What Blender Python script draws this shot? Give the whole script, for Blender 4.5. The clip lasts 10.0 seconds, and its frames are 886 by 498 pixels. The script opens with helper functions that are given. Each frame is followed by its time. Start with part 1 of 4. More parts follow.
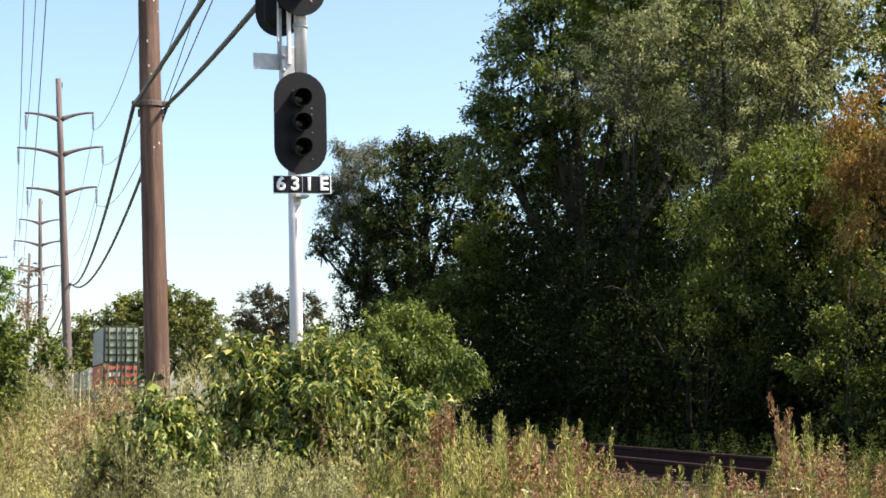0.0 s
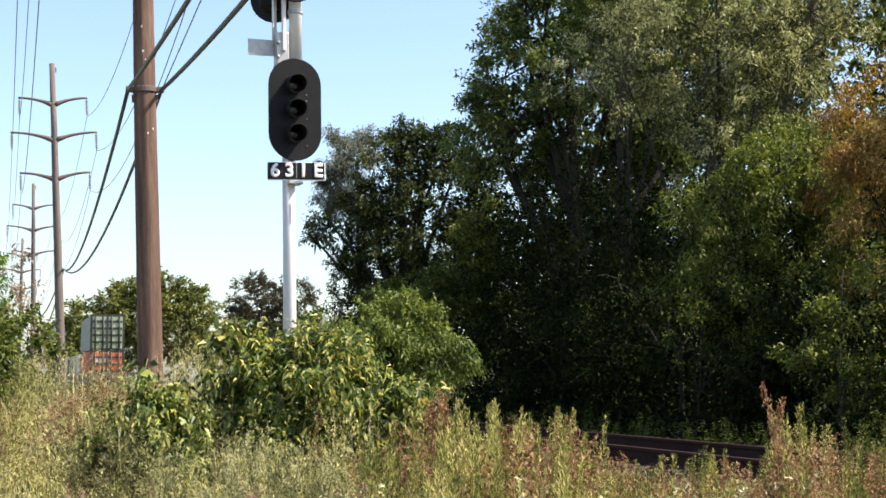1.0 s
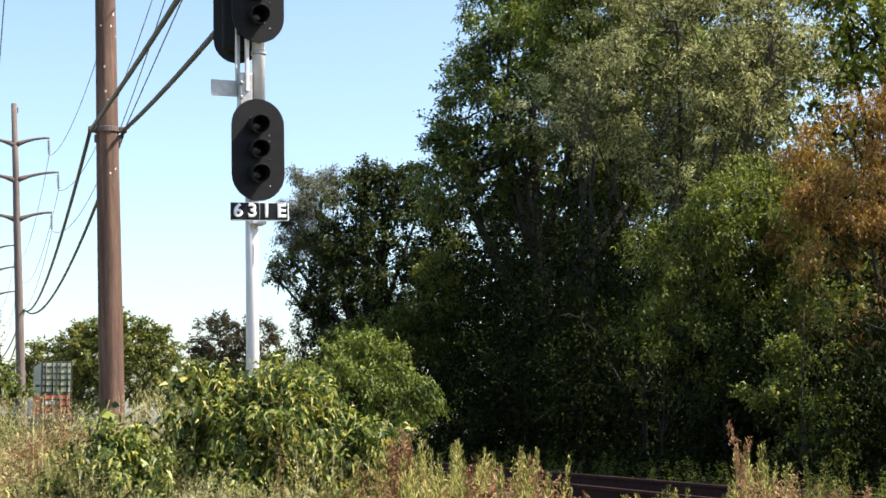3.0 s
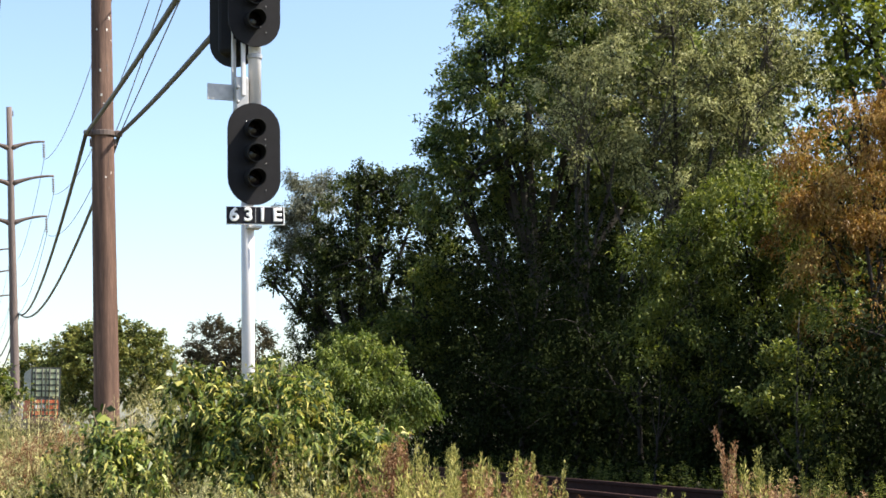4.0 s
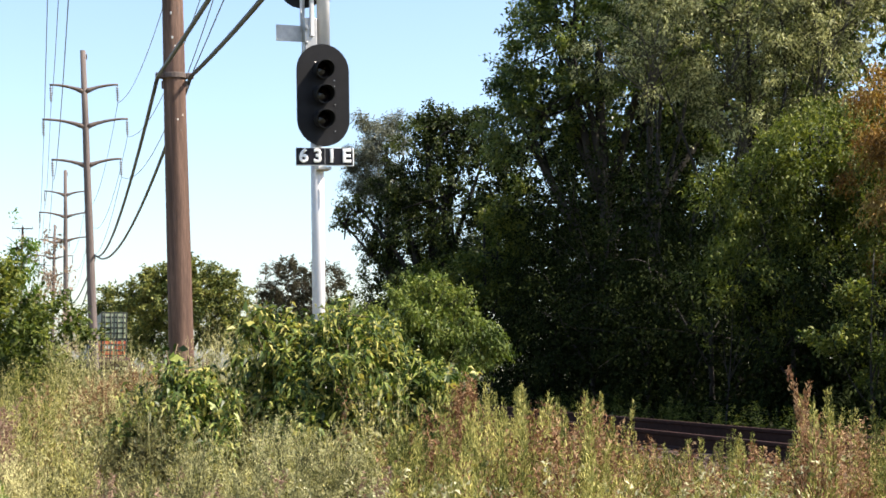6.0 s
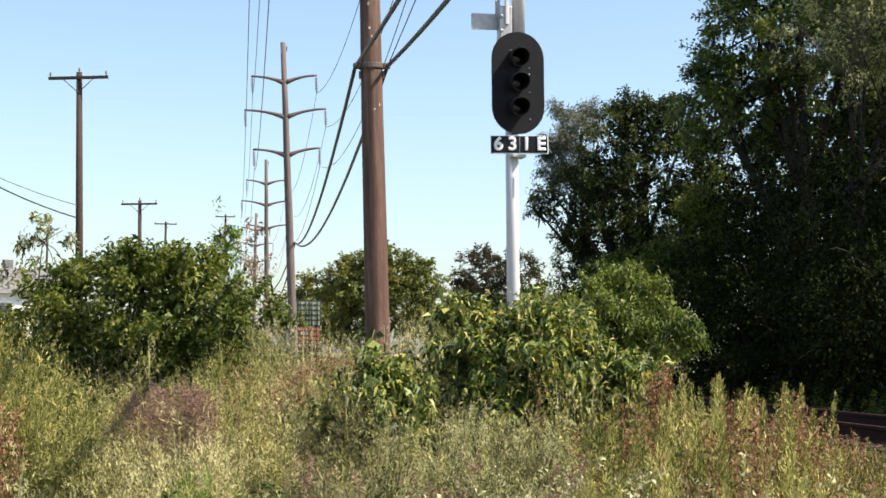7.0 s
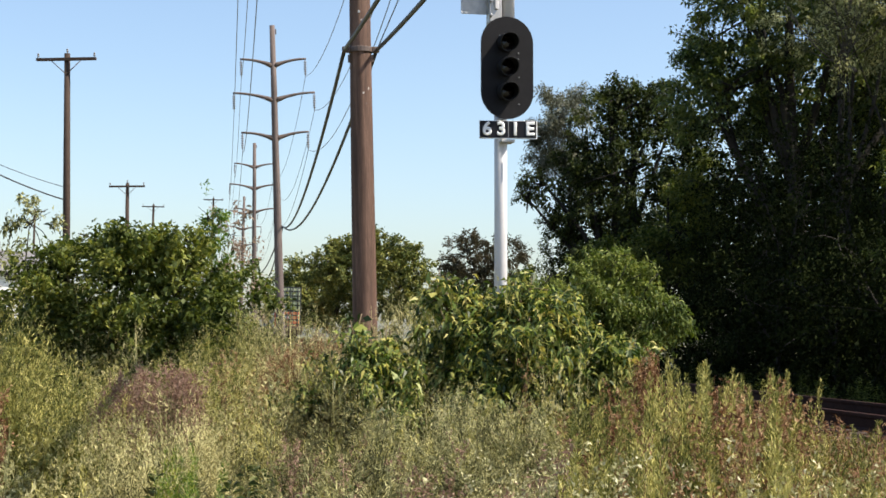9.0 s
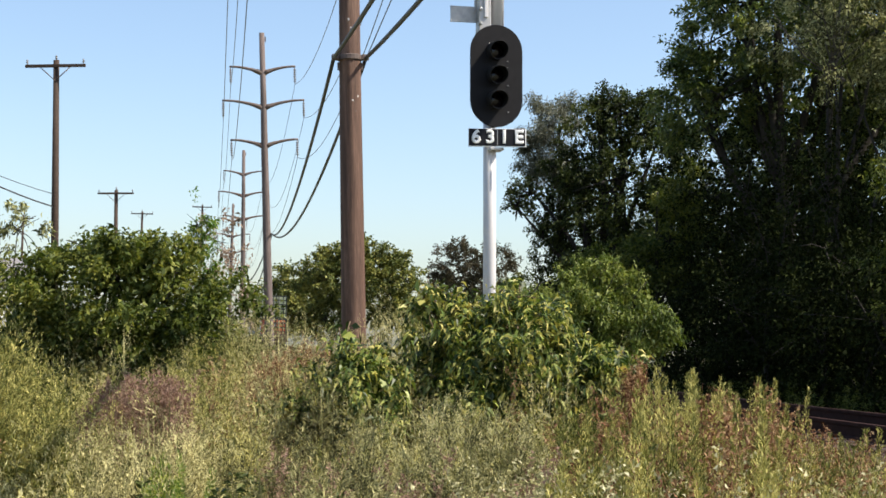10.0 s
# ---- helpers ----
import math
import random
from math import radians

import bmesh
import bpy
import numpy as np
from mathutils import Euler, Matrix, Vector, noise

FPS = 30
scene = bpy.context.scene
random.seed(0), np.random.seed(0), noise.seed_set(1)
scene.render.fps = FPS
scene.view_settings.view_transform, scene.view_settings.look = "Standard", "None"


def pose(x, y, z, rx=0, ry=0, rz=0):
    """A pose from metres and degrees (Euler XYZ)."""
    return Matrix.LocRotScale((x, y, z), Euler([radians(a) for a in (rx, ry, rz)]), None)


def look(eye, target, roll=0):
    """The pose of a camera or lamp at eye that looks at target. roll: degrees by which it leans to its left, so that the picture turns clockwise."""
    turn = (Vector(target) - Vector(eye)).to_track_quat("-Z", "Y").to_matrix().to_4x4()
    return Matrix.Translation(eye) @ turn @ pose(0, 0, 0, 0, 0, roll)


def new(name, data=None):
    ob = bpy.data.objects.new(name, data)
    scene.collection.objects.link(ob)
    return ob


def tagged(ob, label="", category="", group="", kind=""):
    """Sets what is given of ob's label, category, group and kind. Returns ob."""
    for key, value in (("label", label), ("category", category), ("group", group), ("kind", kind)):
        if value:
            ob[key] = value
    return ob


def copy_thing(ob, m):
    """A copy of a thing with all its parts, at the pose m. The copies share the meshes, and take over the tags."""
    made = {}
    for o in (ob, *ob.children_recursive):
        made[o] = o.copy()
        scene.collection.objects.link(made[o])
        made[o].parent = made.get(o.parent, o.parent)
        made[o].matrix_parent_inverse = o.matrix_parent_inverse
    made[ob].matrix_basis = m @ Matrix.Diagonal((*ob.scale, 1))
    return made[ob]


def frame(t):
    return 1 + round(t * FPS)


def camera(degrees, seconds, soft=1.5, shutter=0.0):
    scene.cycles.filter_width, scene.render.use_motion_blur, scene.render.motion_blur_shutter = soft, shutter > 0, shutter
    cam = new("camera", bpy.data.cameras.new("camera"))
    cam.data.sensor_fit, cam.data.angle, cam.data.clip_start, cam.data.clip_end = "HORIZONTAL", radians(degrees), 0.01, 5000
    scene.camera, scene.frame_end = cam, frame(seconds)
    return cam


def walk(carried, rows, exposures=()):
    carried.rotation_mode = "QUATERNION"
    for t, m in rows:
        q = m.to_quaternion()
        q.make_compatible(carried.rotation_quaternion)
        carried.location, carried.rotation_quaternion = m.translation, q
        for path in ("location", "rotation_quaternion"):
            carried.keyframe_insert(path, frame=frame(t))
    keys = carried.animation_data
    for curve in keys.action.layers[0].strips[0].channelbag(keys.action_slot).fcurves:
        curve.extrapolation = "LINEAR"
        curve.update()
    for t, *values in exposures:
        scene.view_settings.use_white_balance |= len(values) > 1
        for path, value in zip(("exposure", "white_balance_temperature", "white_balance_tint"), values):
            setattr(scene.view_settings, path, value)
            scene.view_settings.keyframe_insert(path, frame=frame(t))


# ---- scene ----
# plan: x right, y ahead of the first view, z up from the ground at the tripod; the track runs at 16.6 degrees left of y
SHIFT = 16.6
TRACK_LAT, RAIL_TOP = 7.9, 0.87


def at(bearing, reach, z=0.0):
    """A place by its bearing (degrees to the right of y) and its distance from the viewer."""
    a = radians(bearing)
    return Vector((reach * math.sin(a), reach * math.cos(a), z))


def along(s, lat, z=0.0):
    """A place s metres down the track's direction and lat metres to its right."""
    c, k = math.cos(radians(SHIFT)), math.sin(radians(SHIFT))
    return Vector((-k * s + c * lat, c * s + k * lat, z))


# ---- camera ----
PATH = [
    (0.0, -0.0000, 0.0000, 0.0000, 0.000, 5.650, -0.080),
    (0.5, -0.0005, -0.0001, 0.0001, -0.161, 5.305, -0.014),
    (1.0, -0.0054, 0.0072, 0.0004, -0.252, 5.167, 0.215),
    (1.5, -0.0036, 0.0049, 0.0038, -0.345, 5.513, 0.107),
    (2.0, -0.0038, -0.0022, -0.0012, -0.809, 5.892, 0.307),
    (2.5, 0.0010, -0.0071, -0.0002, -1.210, 6.329, 0.065),
    (3.8, -0.0083, -0.0127, 0.0058, -2.103, 6.972, 0.065),
    (4.0, -0.0104, -0.0149, 0.0023, -1.858, 6.877, 0.055),
    (4.5, -0.0088, -0.0186, -0.0015, -1.955, 6.497, 0.163),
    (5.0, -0.0063, -0.0189, -0.0021, -1.649, 6.227, 0.212),
    (5.2, -0.0062, -0.0181, -0.0013, -1.710, 6.272, 0.096),
    (6.3, 0.0216, 0.0013, -0.0001, 3.671, 4.074, 0.325),
    (6.5, 0.0181, 0.0050, -0.0037, 5.943, 4.003, 0.547),
    (7.0, 0.0100, 0.0075, -0.0039, 8.444, 4.060, 0.840),
    (7.5, 0.0074, 0.0107, -0.0030, 8.573, 3.997, 0.830),
    (8.0, 0.0083, 0.0091, -0.0071, 8.397, 3.927, 1.264),
    (8.5, 0.0117, 0.0087, -0.0040, 7.983, 4.195, 1.174),
    (9.0, 0.0107, 0.0082, -0.0070, 7.965, 3.480, 1.220),
    (9.5, 0.0153, 0.0054, -0.0057, 7.656, 3.607, 1.568),
    (10.0, 0.0147, 0.0049, -0.0096, 7.549, 3.798, 1.351),
]
cam = camera(33.344, 10.0, soft=1.6)
walk(cam, [(t, Matrix.Translation((x, y, z + 1.6)) @ pose(0, 0, 0, 0, 0, yaw) @ pose(0, 0, 0, 90 + pitch) @ pose(0, 0, 0, 0, 0, roll))
           for t, x, y, z, yaw, pitch, roll in PATH], exposures=[(0, 1.25), (5.0, 1.29), (6.3, 1.27), (7.2, 0.95), (8.0, 0.89), (8.6, 0.83), (10, 0.86)])

# ---- light ----
SUN_BEARING, SUN_HEIGHT = 95.0, 51.5
world = bpy.data.worlds.new("sky")
scene.world = world
world.use_nodes = True
wt = world.node_tree
sky = wt.nodes.new("ShaderNodeTexSky")
sky.sky_type = "NISHITA"
sky.sun_disc = False
sky.sun_elevation, sky.sun_rotation = radians(SUN_HEIGHT), radians(SUN_BEARING)
sky.air_density, sky.dust_density, sky.ozone_density = 1.0, 1.5, 1.6
wt.links.new(sky.outputs[0], wt.nodes["Background"].inputs[0])
wt.nodes["Background"].inputs[1].default_value = 0.117
sun = new("sun", bpy.data.lights.new("sun", "SUN"))
sun.data.energy, sun.data.angle, sun.data.color = 4.8, radians(0.4), (1.0, 0.905, 0.75)
sun.matrix_world = look(at(SUN_BEARING, 60, 80 * math.tan(radians(SUN_HEIGHT)) * 60 / 80), (0, 0, 0))


# ---- materials ----
def material(name):
    m = bpy.data.materials.new(name)
    m.use_nodes = True
    return m, m.node_tree.nodes, m.node_tree.links, m.node_tree.nodes["Principled BSDF"]


def ramp(nodes, stops):
    r = nodes.new("ShaderNodeValToRGB")
    e = r.color_ramp.elements
    while len(e) < len(stops):
        e.new(0.5)
    for el, (p, c) in zip(e, stops):
        el.position, el.color = p, (*c, 1)
    return r


def textured(name, stops, scale=4.0, rough=0.8, metal=0.0, bump=0.3, stretch=(1, 1, 1), detail=6.0, depth=0.01, spec=0.5):
    """Colour from two scales of noise along a ramp, with a fine relief."""
    m, n, l, p = material(name)
    co = n.new("ShaderNodeTexCoord")
    mp = n.new("ShaderNodeMapping")
    mp.inputs["Scale"].default_value = stretch
    l.new(co.outputs["Object"], mp.inputs["Vector"])
    big, fine = n.new("ShaderNodeTexNoise"), n.new("ShaderNodeTexNoise")
    big.inputs["Scale"].default_value, big.inputs["Detail"].default_value = scale, detail
    fine.inputs["Scale"].default_value, fine.inputs["Detail"].default_value = scale * 9, 4
    mix = n.new("ShaderNodeMix")
    mix.data_type = "FLOAT"
    mix.inputs[0].default_value = 0.4
    l.new(mp.outputs[0], big.inputs["Vector"])
    l.new(mp.outputs[0], fine.inputs["Vector"])
    l.new(big.outputs[0], mix.inputs[2])
    l.new(fine.outputs[0], mix.inputs[3])
    r = ramp(n, stops)
    l.new(mix.outputs[0], r.inputs[0])
    l.new(r.outputs[0], p.inputs["Base Color"])
    p.inputs["Roughness"].default_value, p.inputs["Metallic"].default_value = rough, metal
    p.inputs["Specular IOR Level"].default_value = spec
    b = n.new("ShaderNodeBump")
    b.inputs["Strength"].default_value, b.inputs["Distance"].default_value = bump, depth
    l.new(mix.outputs[0], b.inputs["Height"])
    l.new(b.outputs[0], p.inputs["Normal"])
    return m


def leafy(name, stops, through_light=0.3, rough=0.55, patch=1.1, spec=0.2, single=0.32):
    """Leaves: each its own shade, drifting in patches over the plant, with light let through."""
    m, n, l, p = material(name)
    geo, co, noi = n.new("ShaderNodeNewGeometry"), n.new("ShaderNodeTexCoord"), n.new("ShaderNodeTexNoise")
    noi.inputs["Scale"].default_value, noi.inputs["Detail"].default_value = patch, 3
    l.new(co.outputs["Object"], noi.inputs["Vector"])
    mix = n.new("ShaderNodeMix")
    mix.data_type = "FLOAT"
    mix.inputs[0].default_value = single
    l.new(noi.outputs[0], mix.inputs[2])
    l.new(geo.outputs["Random Per Island"], mix.inputs[3])
    r = ramp(n, stops)
    l.new(mix.outputs[0], r.inputs[0])
    l.new(r.outputs[0], p.inputs["Base Color"])
    p.inputs["Roughness"].default_value = rough
    p.inputs["Specular IOR Level"].default_value = spec
    tr = n.new("ShaderNodeBsdfTranslucent")
    hue = n.new("ShaderNodeHueSaturation")
    hue.inputs["Saturation"].default_value, hue.inputs["Value"].default_value = 1.15, 1.3
    l.new(r.outputs[0], hue.inputs["Color"])
    l.new(hue.outputs[0], tr.inputs[0])
    mx = n.new("ShaderNodeMixShader")
    mx.inputs[0].default_value = through_light
    l.new(p.outputs[0], mx.inputs[1])
    l.new(tr.outputs[0], mx.inputs[2])
    l.new(mx.outputs[0], n["Material Output"].inputs[0])
    return m


M_BARK = textured("bark", [(0.3, (0.01, 0.008, 0.007)), (0.7, (0.034, 0.028, 0.023))], 6, 0.9, bump=0.6, stretch=(1, 1, 0.3))
M_TWIG = textured("grey_twig_bark", [(0.3, (0.045, 0.04, 0.034)), (0.7, (0.14, 0.122, 0.105))], 8, 0.9)
M_STEM = textured("dry_stem", [(0.3, (0.09, 0.06, 0.035)), (0.7, (0.22, 0.16, 0.09))], 8, 0.8)
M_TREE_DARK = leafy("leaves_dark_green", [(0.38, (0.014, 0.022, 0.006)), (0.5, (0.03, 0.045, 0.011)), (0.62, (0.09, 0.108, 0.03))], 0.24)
M_TREE_OLIVE = leafy("leaves_grey_olive", [(0.37, (0.042, 0.048, 0.018)), (0.5, (0.15, 0.155, 0.06)), (0.62, (0.46, 0.46, 0.23))], 0.32)
M_TREE_SILVER = leafy("leaves_silver_grey", [(0.33, (0.045, 0.05, 0.03)), (0.5, (0.12, 0.128, 0.088)), (0.68, (0.27, 0.27, 0.2))], 0.2)
M_TREE_MID = leafy("leaves_oak_green", [(0.38, (0.036, 0.058, 0.017)), (0.5, (0.08, 0.115, 0.032)), (0.62, (0.2, 0.23, 0.062))], 0.38, 0.42, 0.9, 0.5)
M_TREE_GREEN = leafy("leaves_fresh_green", [(0.33, (0.028, 0.043, 0.009)), (0.5, (0.085, 0.11, 0.022)), (0.66, (0.2, 0.22, 0.05))], 0.3)
M_TREE_ORANGE = leafy("leaves_turning_orange", [(0.33, (0.1, 0.055, 0.017)), (0.5, (0.27, 0.145, 0.042)), (0.66, (0.36, 0.26, 0.085))])
M_TREE_YELLOW = leafy("leaves_yellow_green", [(0.34, (0.034, 0.052, 0.011)), (0.5, (0.088, 0.115, 0.026)), (0.66, (0.22, 0.23, 0.055))])
M_TREE_FAR = leafy("leaves_far_green", [(0.36, (0.05, 0.068, 0.018)), (0.5, (0.12, 0.14, 0.036)), (0.62, (0.26, 0.25, 0.065))], 0.14, patch=0.35)
# undergrowth leaves near black: the shade under the trees is in the colour
M_UNDER = leafy("leaves_shaded_undergrowth", [(0.36, (0.007, 0.011, 0.003)), (0.5, (0.012, 0.018, 0.005)), (0.64, (0.03, 0.04, 0.011))], 0.06, 0.75, 0.9, 0.04)
M_SHRUB = leafy("leaves_light_green", [(0.34, (0.035, 0.058, 0.011)), (0.5, (0.095, 0.13, 0.026)), (0.64, (0.23, 0.26, 0.07))], 0.28)
M_TREE_BROWN = leafy("leaves_brown_green", [(0.3, (0.03, 0.034, 0.017)), (0.55, (0.055, 0.048, 0.028)), (0.75, (0.1, 0.075, 0.045))], patch=0.5)
M_TREE_PINK = leafy("leaves_pinkish", [(0.25, (0.16, 0.15, 0.09)), (0.5, (0.3, 0.22, 0.17)), (0.8, (0.42, 0.34, 0.28))])
M_BUSH = leafy("leaves_glossy_green", [(0.36, (0.028, 0.05, 0.01)), (0.5, (0.095, 0.14, 0.028)), (0.62, (0.27, 0.31, 0.075)), (0.84, (0.46, 0.39, 0.12))], 0.26, 0.46, 2.5, 0.32, 0.65)
M_WEED_PALE = leafy("weed_grey_green", [(0.4, (0.082, 0.075, 0.03)), (0.49, (0.24, 0.225, 0.088)), (0.58, (0.52, 0.47, 0.23))], 0.1, 0.65, 1.3, 0.15, 0.14)
M_WEED_GREY = leafy("weed_sage_green", [(0.4, (0.075, 0.075, 0.032)), (0.49, (0.215, 0.208, 0.086)), (0.58, (0.46, 0.43, 0.215))], 0.1, 0.65, 1.6, 0.15, 0.16)
M_WEED_GREEN = leafy("weed_yellow_green", [(0.39, (0.07, 0.082, 0.02)), (0.5, (0.205, 0.2, 0.052)), (0.6, (0.46, 0.41, 0.14))], 0.12, 0.65, 1.6, 0.15, 0.2)
M_WEED_DEEP = leafy("weed_deep_green", [(0.36, (0.03, 0.045, 0.012)), (0.5, (0.065, 0.085, 0.022)), (0.64, (0.15, 0.165, 0.05))], 0.2, 0.5, 1.8, 0.3, 0.4)
M_PLUME = leafy("weed_cream_flower", [(0.3, (0.19, 0.19, 0.08)), (0.5, (0.36, 0.34, 0.17)), (0.7, (0.6, 0.56, 0.36))], 0.25, 0.7, 2.0, 0.2, 0.5)
M_WEED_RED = leafy("weed_red_brown", [(0.36, (0.115, 0.055, 0.03)), (0.5, (0.235, 0.125, 0.068)), (0.66, (0.4, 0.27, 0.15))], 0.2, 0.7, 2.6, 0.15, 0.35)
M_WEED_PURPLE = leafy("grass_purple_brown", [(0.2, (0.15, 0.085, 0.066)), (0.5, (0.24, 0.15, 0.112)), (0.85, (0.36, 0.26, 0.18))], 0.3, 0.7, 0.8, 0.2)
M_SAPLING = leafy("leaves_bright_green", [(0.25, (0.05, 0.1, 0.016)), (0.5, (0.1, 0.175, 0.03)), (0.75, (0.3, 0.31, 0.06))], 0.4, 0.4, 1.5, 0.4)
M_GROUND = textured("soil_and_thatch", [(0.25, (0.05, 0.045, 0.025)), (0.5, (0.11, 0.11, 0.05)), (0.75, (0.2, 0.18, 0.09))], 1.2, 0.95, bump=0.8, depth=0.05)
M_BALLAST = textured("ballast_gravel", [(0.3, (0.034, 0.022, 0.019)), (0.6, (0.085, 0.058, 0.05)), (0.8, (0.17, 0.125, 0.11))], 9, 0.92, bump=1.0, depth=0.04, spec=0.15)
M_RAIL = textured("rusty_rail", [(0.3, (0.018, 0.009, 0.008)), (0.7, (0.05, 0.024, 0.019))], 7, 0.85, 0.0, spec=0.12)
M_TIE = textured("creosoted_wood", [(0.3, (0.026, 0.018, 0.015)), (0.7, (0.08, 0.056, 0.045))], 5, 0.9, stretch=(0.3, 3, 3), spec=0.2)
M_POLE = textured("weathered_pole_wood", [(0.32, (0.034, 0.018, 0.013)), (0.5, (0.095, 0.05, 0.035)), (0.68, (0.2, 0.12, 0.086))], 5, 0.8, bump=0.8, stretch=(2.4, 2.4, 0.1))
M_POLE_GREY = textured("grey_pole_wood", [(0.3, (0.06, 0.045, 0.042)), (0.5, (0.115, 0.088, 0.082)), (0.72, (0.19, 0.15, 0.14))], 5, 0.85, bump=0.5, stretch=(2.2, 2.2, 0.12))
M_ARM = textured("dark_steel_arm", [(0.3, (0.07, 0.05, 0.045)), (0.7, (0.14, 0.1, 0.085))], 6, 0.7)
M_INSUL = textured("insulator_porcelain", [(0.3, (0.14, 0.14, 0.15)), (0.7, (0.26, 0.26, 0.28))], 20, 0.3)
M_CABLE = textured("black_cable", [(0.3, (0.02, 0.021, 0.024)), (0.7, (0.05, 0.052, 0.058))], 20, 0.55)
M_WIRE = textured("aluminium_conductor", [(0.3, (0.13, 0.14, 0.16)), (0.7, (0.24, 0.25, 0.27))], 20, 0.5, 0.3)
M_TAG = textured("aluminium_tag", [(0.3, (0.55, 0.52, 0.47)), (0.7, (0.75, 0.72, 0.68))], 30, 0.45, 0.4)
M_SIGNAL = textured("matt_black_paint", [(0.3, (0.006, 0.006, 0.0075)), (0.7, (0.011, 0.0105, 0.013))], 9, 0.65, bump=0.08, spec=0.18)
M_HOOD = textured("black_hood", [(0.3, (0.008, 0.008, 0.009)), (0.7, (0.012, 0.012, 0.014))], 12, 0.6, spec=0.25)
M_ALU = textured("aluminium_paint", [(0.3, (0.5, 0.49, 0.51)), (0.7, (0.66, 0.64, 0.65))], 7, 0.5, 0.0, bump=0.08, stretch=(2, 2, 0.4))
M_BRACKET = textured("galvanised_steel", [(0.3, (0.3, 0.3, 0.31)), (0.7, (0.5, 0.49, 0.48))], 14, 0.5, 0.5)
M_BOLT = textured("steel_bolt", [(0.3, (0.2, 0.2, 0.2)), (0.7, (0.34, 0.34, 0.34))], 20, 0.35, 0.7)
M_BLACK = textured("plate_black", [(0.3, (0.009, 0.009, 0.013)), (0.7, (0.016, 0.016, 0.022))], 12, 0.6, spec=0.18)
M_WHITE = textured("plate_white", [(0.3, (0.74, 0.75, 0.77)), (0.7, (0.86, 0.86, 0.86))], 12, 0.5, bump=0.05)
M_LENS = textured("dark_lens", [(0.3, (0.008, 0.005, 0.005)), (0.7, (0.014, 0.009, 0.009))], 6, 0.12, bump=0.05, spec=0.3)


# ---- mesh helpers ----
def mesh_of(name, verts, faces, mat, smooth=False):
    me = bpy.data.meshes.new(name)
    me.from_pydata([tuple(v) for v in verts], [], [tuple(f) for f in faces])
    me.materials.append(mat)
    if smooth:
        me.polygons.foreach_set("use_smooth", [True] * len(me.polygons))
    me.update()
    return me


def quads_mesh(name, quads, mat):
    """A mesh from an array of shape (n, corners, 3): one loose piece a row."""
    n, k = quads.shape[:2]
    me = bpy.data.meshes.new(name)
    me.vertices.add(n * k)
    me.vertices.foreach_set("co", np.ascontiguousarray(quads, dtype=np.float32).ravel())
    me.loops.add(n * k)
    me.loops.foreach_set("vertex_index", np.arange(n * k, dtype=np.int32))
    me.polygons.add(n)
    me.polygons.foreach_set("loop_start", np.arange(0, n * k, k, dtype=np.int32))
    me.materials.append(mat)
    me.update(calc_edges=True)
    me.validate()
    return me


def child(name, me, parent, label="", m=None):
    ob = new(name, me)
    ob.parent = parent
    if m is not None:
        ob.matrix_basis = m
    return tagged(ob, label)


def part(name, bm, mat, parent, label="", m=None, smooth=False):
    me = bpy.data.meshes.new(name)
    if smooth:
        for f in bm.faces:
            f.smooth = True
    bm.to_mesh(me)
    bm.free()
    me.materials.append(mat)
    return child(name, me, parent, label, m)


def thing(name, m, label, category, group="", kind=""):
    ob = new(name)
    ob.empty_display_size = 0.2
    ob.matrix_basis = m
    return tagged(ob, label, category, group, kind)


def tube_data(points, radii, sides=8, verts=None, faces=None):
    verts, faces = ([] if verts is None else verts), ([] if faces is None else faces)
    pts = [Vector(p) for p in points]
    base = len(verts)
    for i, p in enumerate(pts):
        d = (pts[min(i + 1, len(pts) - 1)] - pts[max(i - 1, 0)]).normalized()
        a = d.orthogonal().normalized() if i == 0 else (a - d * a.dot(d)).normalized()
        b = d.cross(a)
        for k in range(sides):
            w = 2 * math.pi * k / sides
            verts.append(p + (a * math.cos(w) + b * math.sin(w)) * radii[i])
    for i in range(len(pts) - 1):
        for k in range(sides):
            k2 = (k + 1) % sides
            faces.append((base + i * sides + k, base + i * sides + k2, base + (i + 1) * sides + k2, base + (i + 1) * sides + k))
    faces.append(tuple(base + k for k in reversed(range(sides))))
    faces.append(tuple(base + (len(pts) - 1) * sides + k for k in range(sides)))
    return verts, faces


def tube(name, points, radii, mat, sides=8):
    return mesh_of(name, *tube_data(points, radii, sides), mat, True)


def box_bm(sx, sy, sz, bevel=0.0, centre=(0, 0, 0)):
    bm = bmesh.new()
    bmesh.ops.create_cube(bm, size=1)
    bmesh.ops.scale(bm, vec=(sx, sy, sz), verts=bm.verts)
    if bevel:
        bmesh.ops.bevel(bm, geom=list(bm.edges), offset=bevel, segments=2, affect="EDGES", profile=0.5)
    bmesh.ops.translate(bm, vec=centre, verts=bm.verts)
    return bm


def lathe_bm(profile, sides=20, cap=True):
    """A turned shape round z from (radius, z) pairs."""
    bm = bmesh.new()
    rings = [[bm.verts.new((r * math.cos(2 * math.pi * k / sides), r * math.sin(2 * math.pi * k / sides), z)) for k in range(sides)] for r, z in profile]
    for a, b in zip(rings, rings[1:]):
        for k in range(sides):
            bm.faces.new((a[k], a[(k + 1) % sides], b[(k + 1) % sides], b[k]))
    if cap:
        bm.faces.new(list(reversed(rings[0])))
        bm.faces.new(rings[-1])
    return bm


# ---- foliage ----
RNG = np.random.default_rng(7)


def unit(a):
    return a / np.maximum(np.linalg.norm(a, axis=-1, keepdims=True), 1e-9)


